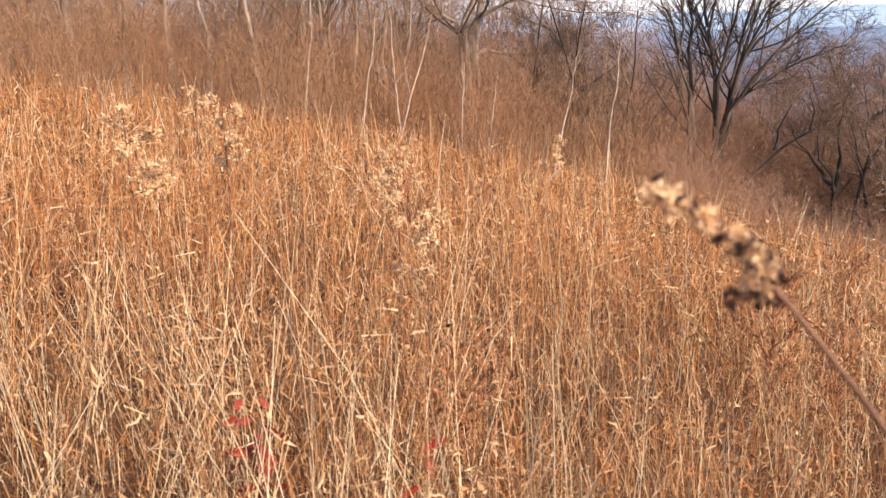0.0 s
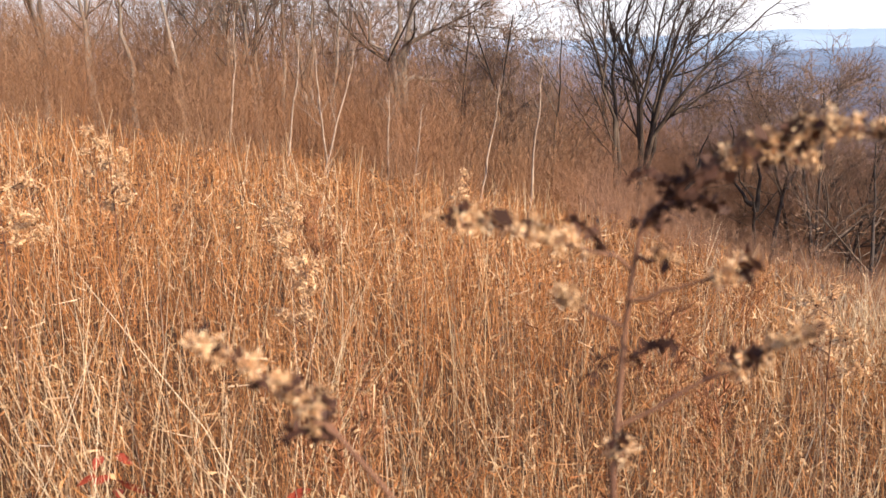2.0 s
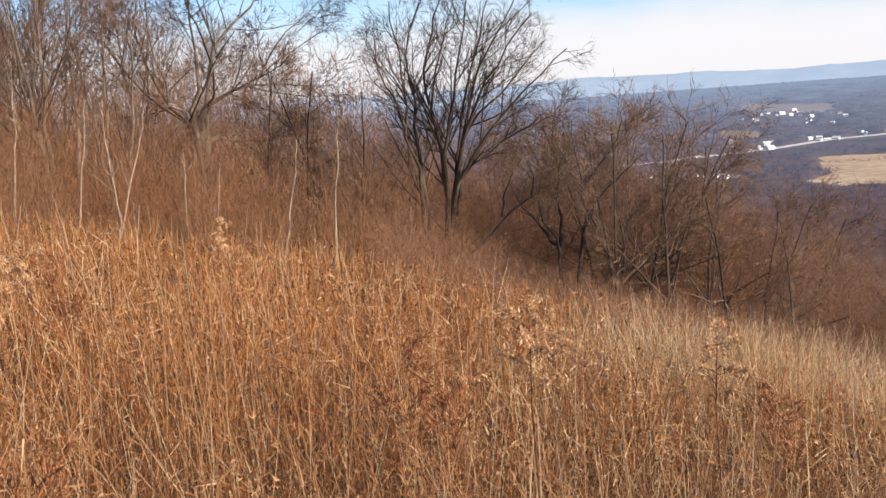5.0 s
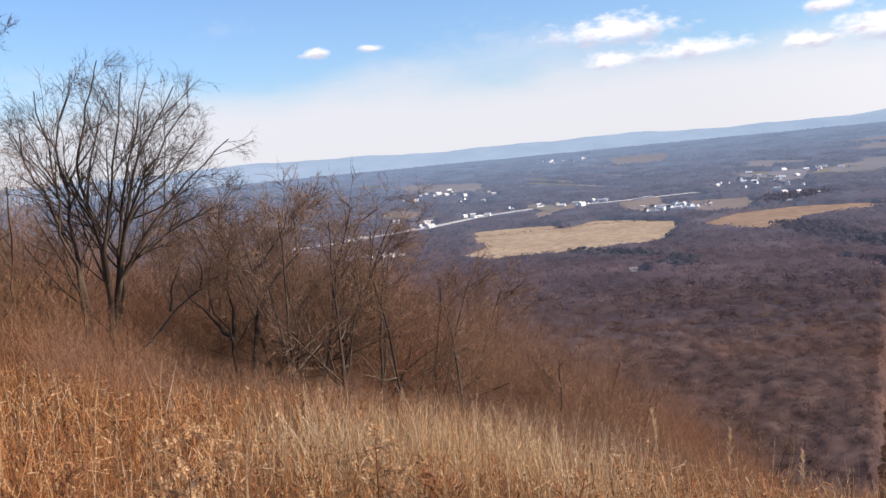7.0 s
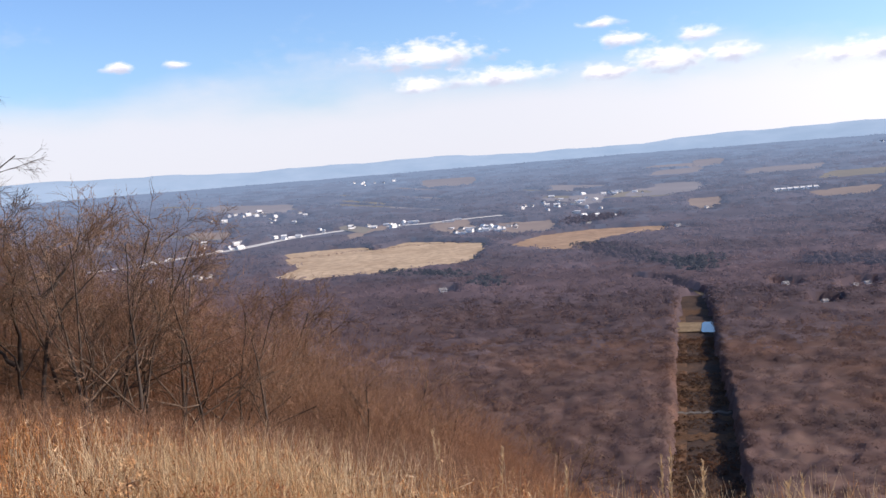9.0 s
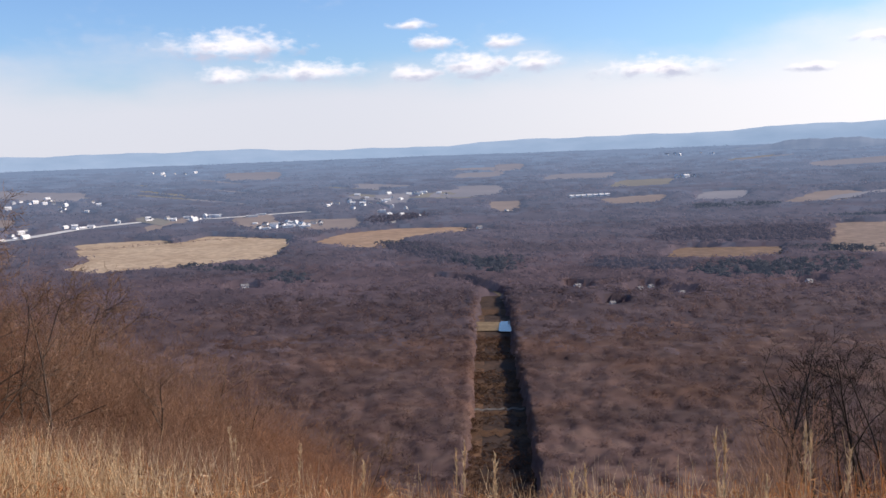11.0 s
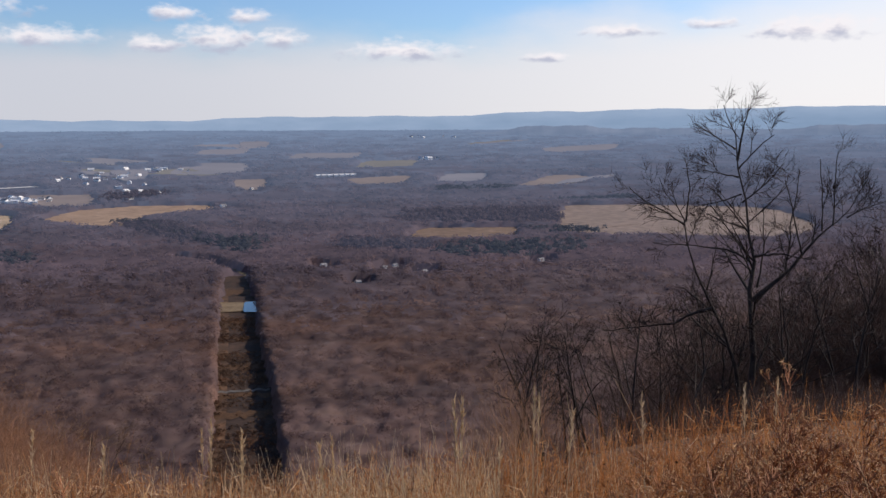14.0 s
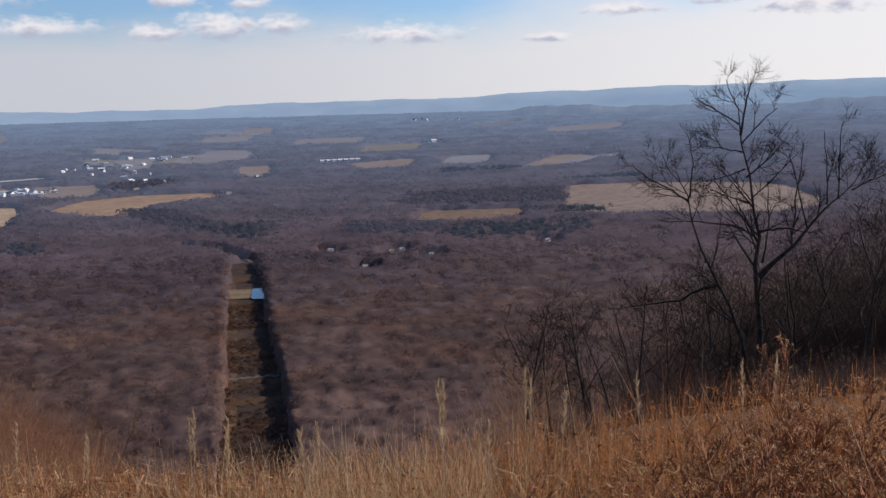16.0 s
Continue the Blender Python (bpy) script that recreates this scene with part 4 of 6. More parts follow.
def make_tree(name, at, stems, g, label, bark, twig, plan, group="", least=0.008, crook=0.3, hull=None, limb_bark=None):
    """stems: list of (line of points, base radius, tip radius); plan: rows for sprout, the last ones the twigs; hull: middle and half sizes of the crown."""
    ob = root(name, at, label, "tree", group)
    K = 11

    def within(P, grow=1.0):
        if hull is None:
            return np.ones(len(P), bool)
        return (((P[:, -1] - np.array(hull[0])) / (np.array(hull[1]) * grow)) ** 2).sum(-1) < g.uniform(0.86, 1.12, len(P))

    P = np.stack([resample(s[0], K) for s in stems])
    P[:, 1:-1] += g.normal(0, 0.045, P[:, 1:-1].shape) * np.linalg.norm(P[:, -1] - P[:, 0], axis=-1)[:, None, None] * crook
    R = np.stack([np.geomspace(s[1], s[2], K) for s in stems])
    R[:, 0] *= 1.25
    for i in range(len(P)):
        part("trunk" if i == 0 else "stem", quick_mesh("trunk", *tubes(P[i:i + 1], R[i:i + 1], 8), bark, True), ob)
    size = np.array([np.linalg.norm(np.asarray(q[0][-1]) - np.asarray(q[0][0])) for q in stems])
    P, R = sprout(g, P, R, *plan[0], least=least)
    keep = (g.uniform(size=len(P)) < np.repeat(np.clip(1.3 * size / size.max(), 0.3, 1.0), plan[0][0])) & within(P)
    P, R = P[keep], R[keep]
    n1 = len(P)
    P2, R2 = sprout(g, P, R, *plan[1], least=least)
    m = len(P2) // n1
    ok = within(P2, 1.03)
    for i in range(n1):
        q = slice(i * m, (i + 1) * m)
        own = ok[q]
        pieces = [tubes(P[i:i + 1], R[i:i + 1], 5)]
        if own.any():
            pieces.append(tubes(P2[q][own], R2[q][own], 3))
        part("limb", quick_mesh("limb", *merged(*pieces), limb_bark or bark, True), ob)
    fine = []
    P, R = P2[ok], R2[ok]
    for n, row in enumerate(plan[2:]):
        P, R = sprout(g, P, R, *row, least=least)
        keep = within(P, 1.06)
        P, R = P[keep], R[keep]
        fine.append(spikes(P, R, 1.0 - 0.3 * n))
    tagged(part("twig_spray", quick_mesh("twig_spray", *merged(*fine), twig), ob, "fine bare twigs"), kind="stuff")
    return ob


class Boughs:
    """Gathers the main boughs of one tree, drawn as (across, height) from its fork; side boughs take their depth from the bough they leave."""

    def __init__(self, seed, across, fork):
        self.g, self.across, self.fork = np.random.default_rng(seed), across, fork
        self.lines, self.known = [], []

    def add(self, r0, r1, *points, deep=None, rooted=False):
        p = np.array(points, float)
        p[:, 0] += self.across
        p[:, 1] += self.fork
        if rooted:
            p = np.concatenate([[(p[0, 0] * 0.7, 0.0)], p])
        start = 0.0
        if self.known:
            k = np.concatenate(self.known)
            near = np.hypot(k[:, 0] - p[0, 0], k[:, 2] - p[0, 1])
            if near.min() < 0.5:
                start = k[near.argmin(), 1]
        length = np.hypot(*np.diff(p, axis=0).T).sum()
        deep = self.g.normal(0, 0.3) if deep is None else deep
        t = np.linspace(0, 1, len(p))
        v = start + deep * length * t ** 1.5 + np.concatenate([[0], self.g.normal(0, 0.03, len(p) - 1)]) * length * 0.5
        line = np.stack([p[:, 0], v, p[:, 1]], -1)
        line = resample(line, 30)
        self.known.append(line)
        self.lines.append((line[:28].tolist(), r0, r1))


def spot(az, r, sink=0.15):
    a = radians(az)
    xx, yy = r * math.sin(a), r * math.cos(a)
    return xx, yy, float(terrain(xx, yy)) - sink


PLAN = [(12, 0.36, 46, 0.10, 0.10, 6, 0.3), (8, 0.48, 43, 0.08, 0.10, 5, 0.2), (6, 0.55, 42, 0.06, 0.1, 4, 0.15), (4, 0.6, 42, 0.05, 0.1, 3, 0.15)]
PLAN_LOW = [(11, 0.36, 52, 0.05, 0.1, 6, 0.3, 0.6, 1.2), (7, 0.5, 46, 0.05, 0.1, 5, 0.2, 0.6, 0.8), (5, 0.55, 44, 0.04, 0.08, 4, 0.15, 0.6, 0.55), (3, 0.6, 44, 0.04, 0.08, 3, 0.15, 0.6, 0.35)]


def faced(lines, az):
    """Turns lines given as (across, depth, height) to face the middle of the meadow."""
    a = radians(az)
    ca, sa = math.cos(a), math.sin(a)
    return [([(u * ca + v * sa, -u * sa + v * ca, h) for u, v, h in pts], r0, r1) for pts, r0, r1 in lines]


# the big many-stemmed tree at the meadow's lower corner
g = np.random.default_rng(3)
x, y, z = spot(-45.5, 38)
fork = -2.43 - z
b = Boughs(4, -0.11, fork)
b.add(0.17, 0.019, (-0.33, -3.04), (-0.16, -0.86), (0.22, 1.28), (0.62, 4.05), (1.14, 5.93), (1.67, 7.38), (2.15, 8.6), rooted=True, deep=0.0)
b.add(0.12, 0.019, (-0.16, -0.86), (0.15, 0.64), (0.76, 1.77), (1.86, 3.07), (3.07, 4.37), (4.14, 5.26), (4.9, 5.9), deep=-0.12)
b.add(0.10, 0.019, (0.0, -0.44), (0.24, 0.84), (0.86, 1.65), (2.45, 2.58), (3.7, 3.0), (4.6, 3.3), deep=0.1)
b.add(0.13, 0.019, (-0.31, -1.28), (-0.3, 1.12), (-0.41, 2.64), (-0.66, 4.16), (-0.32, 5.41), (0.18, 7.06), (0.75, 8.4), deep=0.2)
b.add(0.15, 0.019, (-1.13, -2.05), (-1.2, 0.57), (-1.35, 1.67), (-1.69, 3.2), (-1.69, 4.68), (-1.74, 6.05), (-1.88, 7.31), (-1.87, 8.4), rooted=True, deep=-0.1)
b.add(0.13, 0.019, (-1.14, -1.17), (-1.09, 0.78), (-1.38, 2.31), (-1.22, 3.79), (-1.48, 5.08), (-1.36, 6.55), (-0.94, 7.77), (-0.44, 8.8), deep=0.18)
b.add(0.10, 0.019, (0.0, 0.0), (0.33, 1.7), (0.85, 3.6), (1.62, 4.82), (2.62, 6.24), (3.6, 7.3), deep=-0.25)
b.add(0.10, 0.019, (-0.04, 0.0), (0.31, 2.14), (1.27, 3.56), (2.43, 4.43), (3.64, 5.73), (4.4, 6.4), deep=0.3)
b.add(0.11, 0.019, (-0.26, -0.41), (-0.19, 2.19), (0.18, 3.66), (0.53, 5.34), (0.88, 7.01), (1.09, 8.7), deep=-0.3)
b.add(0.06, 0.018, (-1.69, 3.2), (-1.98, 4.28), (-2.37, 4.84), (-2.62, 5.81), (-2.6, 6.85), deep=0.2)
b.add(0.09, 0.018, (0.29, 1.49), (0.68, 3.61), (1.47, 5.48), (2.45, 7.11), (3.1, 8.1), deep=0.05)
b.add(0.06, 0.018, (-0.68, 3.95), (-0.85, 5.24), (-0.36, 6.89), (0.15, 8.32), (0.36, 9.0), deep=-0.25)
make_tree("bare_tree", pose(x, y, z), faced(b.lines, -45.5), g, "large bare many-stemmed tree with a fan-shaped crown", M_OAKBARK, M_OAKTWIG, [(12, 0.32, 36, 0.06, 0.06, 7, 0.25, 0.62, 1.7), (7, 0.45, 38, 0.05, 0.06, 5, 0.15, 0.7, 0.95), (5, 0.55, 36, 0.04, 0.05, 4, 0.2, 0.75, 0.6), (2, 0.55, 34, 0.03, 0.05, 3, 0.3, 0.7, 0.4)], least=0.0065, crook=0.14, hull=((0.55, 0.3, fork + 4.5), (4.9, 4.9, 4.9)))

# the broad pale oak behind the thicket, with one long level limb
x, y, z = spot(-59.9, 45)
f0 = 1.6 - z
oak = [
    ([(0, 0, 0), (0.0, 0, f0), (0.3, 0, f0 + 2.2), (0.2, 0.3, f0 + 4.6), (-0.4, 0.2, f0 + 8.5)], 0.42, 0.016),
    ([(0, 0, 0), (0.1, 0, f0), (1.2, -0.4, f0 + 0.9), (2.6, -0.5, f0 + 1.4), (4.4, -0.3, f0 + 3.6), (6.0, 0.2, f0 + 5.0)], 0.30, 0.016),
    ([(0, 0, 0), (0.1, 0, f0 - 1.0), (1.4, 0.4, f0 - 1.1), (3.0, 0.6, f0 - 1.2), (4.4, 0.6, f0 - 0.8), (5.3, 0.5, f0 + 0.1)], 0.22, 0.016),
    ([(0, 0, 0), (-0.2, 0, f0 - 0.6), (-1.2, 0.4, f0 + 0.8), (-1.5, 0.5, f0 + 3.5), (-2.8, 0.6, f0 + 7.4)], 0.28, 0.016),
    ([(0.1, 0, 0), (0.4, 0, f0 + 1.6), (1.9, 0.2, f0 + 3.9), (4.0, 0.3, f0 + 6.2), (5.2, 0.3, f0 + 7.9)], 0.26, 0.016),
]
make_tree("bare_tree", pose(x, y, z), faced(oak, -59.9), g, "broad bare oak with pale trunk and long level limb", M_PALETRUNK, M_OAKTWIG, PLAN, least=0.009, limb_bark=M_OAKBARK, crook=0.22)

# crooked dark trees on the slope below
def slope_tree(az, r, seed, label, boughs, hull, plan=PLAN_LOW):
    x, y, z = spot(az, r)
    off = r * math.tan(radians(az + 38.0)) * 1.0
    b = Boughs(seed, -0.96 - off, -4.95 - z)
    for row in boughs:
        b.add(row[0], 0.013, *row[2:], rooted=row[1])
    c = (hull[0] - 0.96 - off, 0.0, hull[1] - 4.95 - z)
    a = radians(az)
    c = (c[0] * math.cos(a), -c[0] * math.sin(a), c[2])
    make_tree("bare_tree", pose(x, y, z), faced(b.lines, az), np.random.default_rng(seed), label, M_DARKBARK, M_BROWNTWIG, plan, limb_bark=M_SLOPEBARK, least=0.0065, crook=0.25, hull=(c, hull[2]))


slope_tree(-39.6, 38, 41, "crooked dark bare tree with forked trunk on the slope", [
    (0.17, True, (-0.13, -1.97), (-0.02, -0.22), (-0.24, 0.86), (-0.73, 1.93), (-0.91, 2.71), (-0.59, 3.75)),
    (0.11, False, (-0.15, 0.63), (-0.01, 2.07), (-0.17, 3.06), (0.21, 4.5)),
    (0.09, False, (-0.24, 0.86), (-0.9, 1.6), (-1.7, 2.6), (-2.0, 3.7))], (-0.5, 3.2, (2.6, 2.6, 2.6)))
slope_tree(-38.2, 37, 42, "tall crooked dark bare tree on the slope", [
    (0.18, True, (0.49, -2.04), (0.6, -0.06), (0.94, 1.65), (0.84, 2.86), (0.74, 3.62), (0.59, 4.93), (0.57, 6.0)),
    (0.10, False, (0.9, 3.07), (1.66, 3.86), (2.21, 4.67), (2.47, 5.5)),
    (0.09, False, (0.92, 1.44), (1.42, 2.47), (2.49, 3.45), (3.1, 4.03))], (1.2, 4.0, (2.6, 2.6, 2.5)))
slope_tree(-42.0, 36, 43, "low dark leaning bare tree on the slope", [
    (0.14, True, (-3.36, 0.58), (-2.9, 1.29), (-2.13, 2.18), (-1.0, 2.8), (0.11, 3.25), (0.61, 3.63), (1.27, 4.22)),
    (0.07, False, (-2.13, 2.18), (-2.0, 3.1), (-1.6, 3.9)), (0.07, False, (-1.0, 2.8), (-0.9, 3.5), (-1.1, 4.3))], (-0.8, 3.3, (2.6, 2.4, 1.7)))
slope_tree(-35.0, 38, 44, "dark bare tree with two upright forks on the slope", [
    (0.16, True, (2.07, -2.22), (2.32, -0.25), (2.48, 1.05), (2.73, 2.34), (3.38, 3.4)),
    (0.10, False, (2.4, 0.4), (2.11, 1.75), (2.02, 3.2)), (0.08, False, (2.5, 1.2), (3.1, 1.9), (4.0, 2.6))], (2.8, 2.5, (2.3, 2.3, 2.1)))
slope_tree(-32.4, 37, 45, "small dark upright bare tree on the slope", [
    (0.15, True, (3.9, -2.65), (4.01, -0.88), (4.22, 0.43), (4.07, 1.77), (4.2, 2.6)),
    (0.09, False, (4.2, 0.3), (4.8, 1.2), (5.3, 2.0)), (0.08, False, (4.1, 0.0), (3.5, 0.9), (3.2, 1.9))], (4.2, 1.5, (2.2, 2.2, 1.8)))

# the dark tree below the lower meadow edge, with a tall leader and a long side limb
x, y, z = spot(28.7, 36)
fork = -4.35 - z
b = Boughs(9, 0.10, fork)
b.add(0.19, 0.012, (0.09, -4.15), (0.01, -0.31), (-0.03, 1.22), (-0.25, 2.43), (-0.52, 4.03), (-0.85, 5.72), (-1.15, 6.5), (-1.25, 6.9), rooted=True, deep=0.0)
b.add(0.045, 0.015, (-0.67, 4.73), (-0.53, 5.81), (-0.38, 6.3), (-0.34, 6.8))
b.add(0.12, 0.011, (0.03, -0.31), (0.53, 0.32), (1.27, 0.85), (1.98, 1.87), (2.42, 2.37), (3.04, 2.83), (3.46, 3.65), (3.95, 4.6), deep=0.1)
b.add(0.03, 0.014, (3.04, 2.77), (3.57, 3.07), (4.35, 3.31))
b.add(0.028, 0.014, (2.24, 2.27), (2.22, 3.45), (2.09, 5.0), deep=0.05)
b.add(0.028, 0.014, (2.6, 2.47), (2.6, 4.03), (2.66, 5.23), deep=-0.05)
b.add(0.04, 0.014, (1.12, 0.81), (1.26, 2.45), (1.48, 4.71), deep=0.1)
b.add(0.04, 0.014, (0.15, 0.21), (0.36, 1.63), (0.26, 3.24))
b.add(0.035, 0.014, (1.63, 1.36), (1.2, 3.24), (0.89, 4.23))
b.add(0.055, 0.015, (0.0, 1.38), (0.87, 1.55), (2.09, 1.39))
b.add(0.12, 0.011, (-0.17, -3.96), (-0.78, -1.69), (-1.36, -0.26), (-2.11, 0.96), (-2.34, 2.4), (-2.65, 3.11), (-3.09, 3.72), (-3.47, 4.74), rooted=True, deep=-0.1)
b.add(0.04, 0.014, (-2.38, 2.44), (-3.04, 2.9), (-3.86, 3.31), (-4.51, 3.92))
b.add(0.035, 0.014, (-2.36, 2.56), (-2.22, 3.83), (-2.44, 5.04))
b.add(0.035, 0.014, (-0.33, 2.33), (-1.07, 2.58), (-1.75, 2.85))
b.add(0.05, 0.015, (-0.17, 1.22), (-0.85, 1.57), (-2.22, 1.62), (-3.94, 1.67), deep=0.25)
b.add(0.03, 0.014, (-0.6, 4.13), (-1.3, 4.27), (-1.92, 4.39))
b.add(0.03, 0.014, (-0.49, 3.53), (-1.27, 3.22), (-1.95, 3.08))
b.add(0.03, 0.014, (-0.74, 5.12), (-1.52, 5.63), (-2.3, 6.1))
b.add(0.03, 0.014, (-0.63, 4.43), (0.11, 5.31), (0.6, 5.69))
b.add(0.035, 0.014, (-0.46, 3.23), (0.24, 3.83), (0.88, 4.62))
b.add(0.07, 0.012, (-1.35, -0.57), (-2.98, -1.27), (-4.21, -1.54), (-5.69, -1.83), deep=0.2)
b.add(0.08, 0.012, (-1.66, -4.07), (-1.64, -2.15), (-1.99, -0.49), (-2.17, 0.55), rooted=True, deep=0.3)
make_tree("bare_tree", pose(x, y, z), faced(b.lines, 28.7), np.random.default_rng(8), "dark bare tree with tall leader and long leaning side limb", M_DARKBARK, M_BACKLITTWIG, [(15, 0.17, 46, 0.12, 0.06, 6, 0.12, 0.62, 1.0), (6, 0.45, 42, 0.09, 0.06, 4, 0.15, 0.7, 0.62), (5, 0.5, 40, 0.08, 0.05, 3, 0.15, 0.8, 0.5)], least=0.0068, crook=0.14, hull=((-0.3, 0.0, fork + 1.6), (5.6, 5.6, 6.1)))


# trees of the wood edges, a few kinds repeated
def wood_tree(seed, height, bark, twig, label, group, stems=1, spread=0.35, plan=None, limb_bark=None):
    gg = np.random.default_rng(seed)
    lines = []
    for s in range(stems):
        a = gg.uniform(0, 6.283)
        lean = gg.uniform(0.05, spread) * height
        lines.append(([(0, 0, 0), (lean * 0.12 * math.cos(a), lean * 0.12 * math.sin(a), height * 0.3), (lean * 0.5 * math.cos(a), lean * 0.5 * math.sin(a), height * 0.65), (lean * math.cos(a), lean * math.sin(a), height)], 0.014 * height + 0.02, 0.02))
    return make_tree("bare_tree", pose(0, 0, -300), lines, gg, label, bark, twig, plan or [(9, 0.42, 45, 0.25, 0.1, 5), (6, 0.48, 42, 0.15, 0.11, 4), (6, 0.55, 42, 0.1, 0.1, 3), (4, 0.6, 42, 0.08, 0.1, 3)], group, least=0.010, crook=0.13, limb_bark=limb_bark)


def drop_kinds(kinds):
    for o in kinds:
        for c in list(o.children_recursive):
            bpy.data.objects.remove(c)
        bpy.data.objects.remove(o)


rng = np.random.default_rng(77)
grey = [wood_tree(s, 12, M_PALETRUNK, M_BROWNTWIG, "slim bare grey tree in the wood edge", "trees of the upper wood", st, 0.2, None, M_BROWNBARK) for s, st in ((1, 1), (2, 2), (4, 1), (6, 3))]
for az, r, k in [(-73, 62, 1.15), (-69, 48, 1.05), (-67.3, 62, 1.2), (-65, 45, 0.95), (-62, 66, 1.1), (-58.3, 64, 1.0), (-56.2, 66, 0.95), (-54, 58, 0.8), (-51.3, 64, 0.75), (-95, 36, 1.0), (-91, 44, 1.1), (-88, 34, 0.9), (-85, 48, 1.15), (-82, 38, 1.0), (-79, 52, 1.2), (-77, 36, 0.85), (-74.5, 45, 1.0), (-72, 39, 0.9), (-70, 56, 1.2), (-68, 42, 1.0), (-66.5, 50, 1.1), (-64, 40, 0.85), (-63, 57, 1.2), (-57, 58, 1.0), (-55, 50, 0.75), (-53, 60, 0.8), (-52, 48, 0.7), (-50, 55, 0.7), (-48.5, 62, 0.6)]:
    x, y, z = spot(az, 8 + r * 0.75)
    o = copy_thing(grey[int(rng.integers(4))], pose(x, y, z, 0, 0, rng.uniform(0, 360)))
    o.scale = (k, k, k)
drop_kinds(grey)
brown = [wood_tree(s, 8, M_DARKBARK, M_BROWNTWIG, "small bare brown tree on the steep slope", "trees of the slope", st, 0.4, [(11, 0.40, 50, 0.1, 0.1, 6, 0.25, 0.6), (7, 0.48, 46, 0.06, 0.1, 4, 0.2, 0.6, 0.9), (4, 0.55, 42, 0.05, 0.1, 3, 0.15, 0.6, 0.6), (2, 0.6, 42, 0.05, 0.1, 3, 0.15, 0.6, 0.4)], M_BROWNBARK) for s, st in ((11, 1), (12, 2), (13, 1))]
for az, r, k in [(-32.0, 44, 1.0), (-36, 46, 1.0), (-40.8, 42, 0.9), (-37, 40, 1.0), (-35, 37, 1.0), (-33.6, 33, 0.9), (-30.0, 37, 0.9), (-26.4, 36, 0.9), (-43, 46, 0.8), (-36.5, 33, 0.75), (-35.5, 41, 0.8), (-34.3, 36, 0.8), (-33, 44, 0.85), (-31.5, 38, 0.75), (-30, 47, 0.85), (-28.5, 40, 0.75), (-27, 48, 0.85), (-25.5, 58, 1.05), (-24, 45, 0.8), (-22.5, 52, 0.85), (-21, 42, 0.65), (-19, 54, 0.8), (-17, 47, 0.7), (-15, 58, 0.8), (-12.5, 50, 0.6), (-10, 62, 0.7), (-37.5, 52, 0.9), (-29, 62, 1.0), (-23, 68, 1.0)]:
    x, y, z = spot(az, r)
    o = copy_thing(brown[int(rng.integers(3))], pose(x, y, z, 0, 0, rng.uniform(0, 360)))
    o.scale = (float(height_here(az, r, z, top_of_trees)) / 9.5 * (0.8 + 0.25 * k),) * 3
for az, r, el in [(-54.5, 40, 4.6), (-52.8, 43, 4.2), (-51.2, 39, 3.2), (-49.8, 44, 2.2), (-56.5, 42, 5.0), (-48.6, 46, 0.8)]:
    x, y, z = spot(az, r)
    o = copy_thing(brown[int(rng.integers(3))], pose(x, y, z, 0, 0, rng.uniform(0, 360)))
    o.scale = ((1.65 + r * math.tan(radians(el)) - z) / 9.6,) * 3
drop_kinds(brown)
# thicket trees take the darkened bark and twig as if backlit
dark = [wood_tree(s, 8, M_DARKBARK, M_BACKLITTWIG, "bare tree in the lower thicket, darkened as if backlit", "trees of the lower thicket", st, 0.45, [(9, 0.42, 50, 0.12, 0.14, 5, 0.25, 0.6), (6, 0.48, 46, 0.08, 0.12, 4, 0.2, 0.65, 0.9), (4, 0.55, 42, 0.08, 0.1, 3, 0.2, 0.65, 0.6)]) for s, st in ((31, 2), (32, 1), (33, 1))]
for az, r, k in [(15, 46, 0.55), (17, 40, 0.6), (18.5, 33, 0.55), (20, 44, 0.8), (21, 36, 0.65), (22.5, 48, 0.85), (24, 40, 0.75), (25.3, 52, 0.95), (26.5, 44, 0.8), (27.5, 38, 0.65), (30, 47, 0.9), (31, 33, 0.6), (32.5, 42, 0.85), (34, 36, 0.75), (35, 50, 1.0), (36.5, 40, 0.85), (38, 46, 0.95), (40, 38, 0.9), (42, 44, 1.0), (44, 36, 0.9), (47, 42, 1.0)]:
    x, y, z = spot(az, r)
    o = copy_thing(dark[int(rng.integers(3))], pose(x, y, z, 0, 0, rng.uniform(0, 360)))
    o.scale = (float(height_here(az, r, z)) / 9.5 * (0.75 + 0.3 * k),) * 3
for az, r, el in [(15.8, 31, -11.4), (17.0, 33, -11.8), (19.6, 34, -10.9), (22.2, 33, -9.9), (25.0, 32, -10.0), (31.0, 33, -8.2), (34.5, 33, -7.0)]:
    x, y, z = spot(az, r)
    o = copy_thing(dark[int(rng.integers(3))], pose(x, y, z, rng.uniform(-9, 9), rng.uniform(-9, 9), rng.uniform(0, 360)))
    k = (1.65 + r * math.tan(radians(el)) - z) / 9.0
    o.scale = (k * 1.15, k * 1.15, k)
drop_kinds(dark)


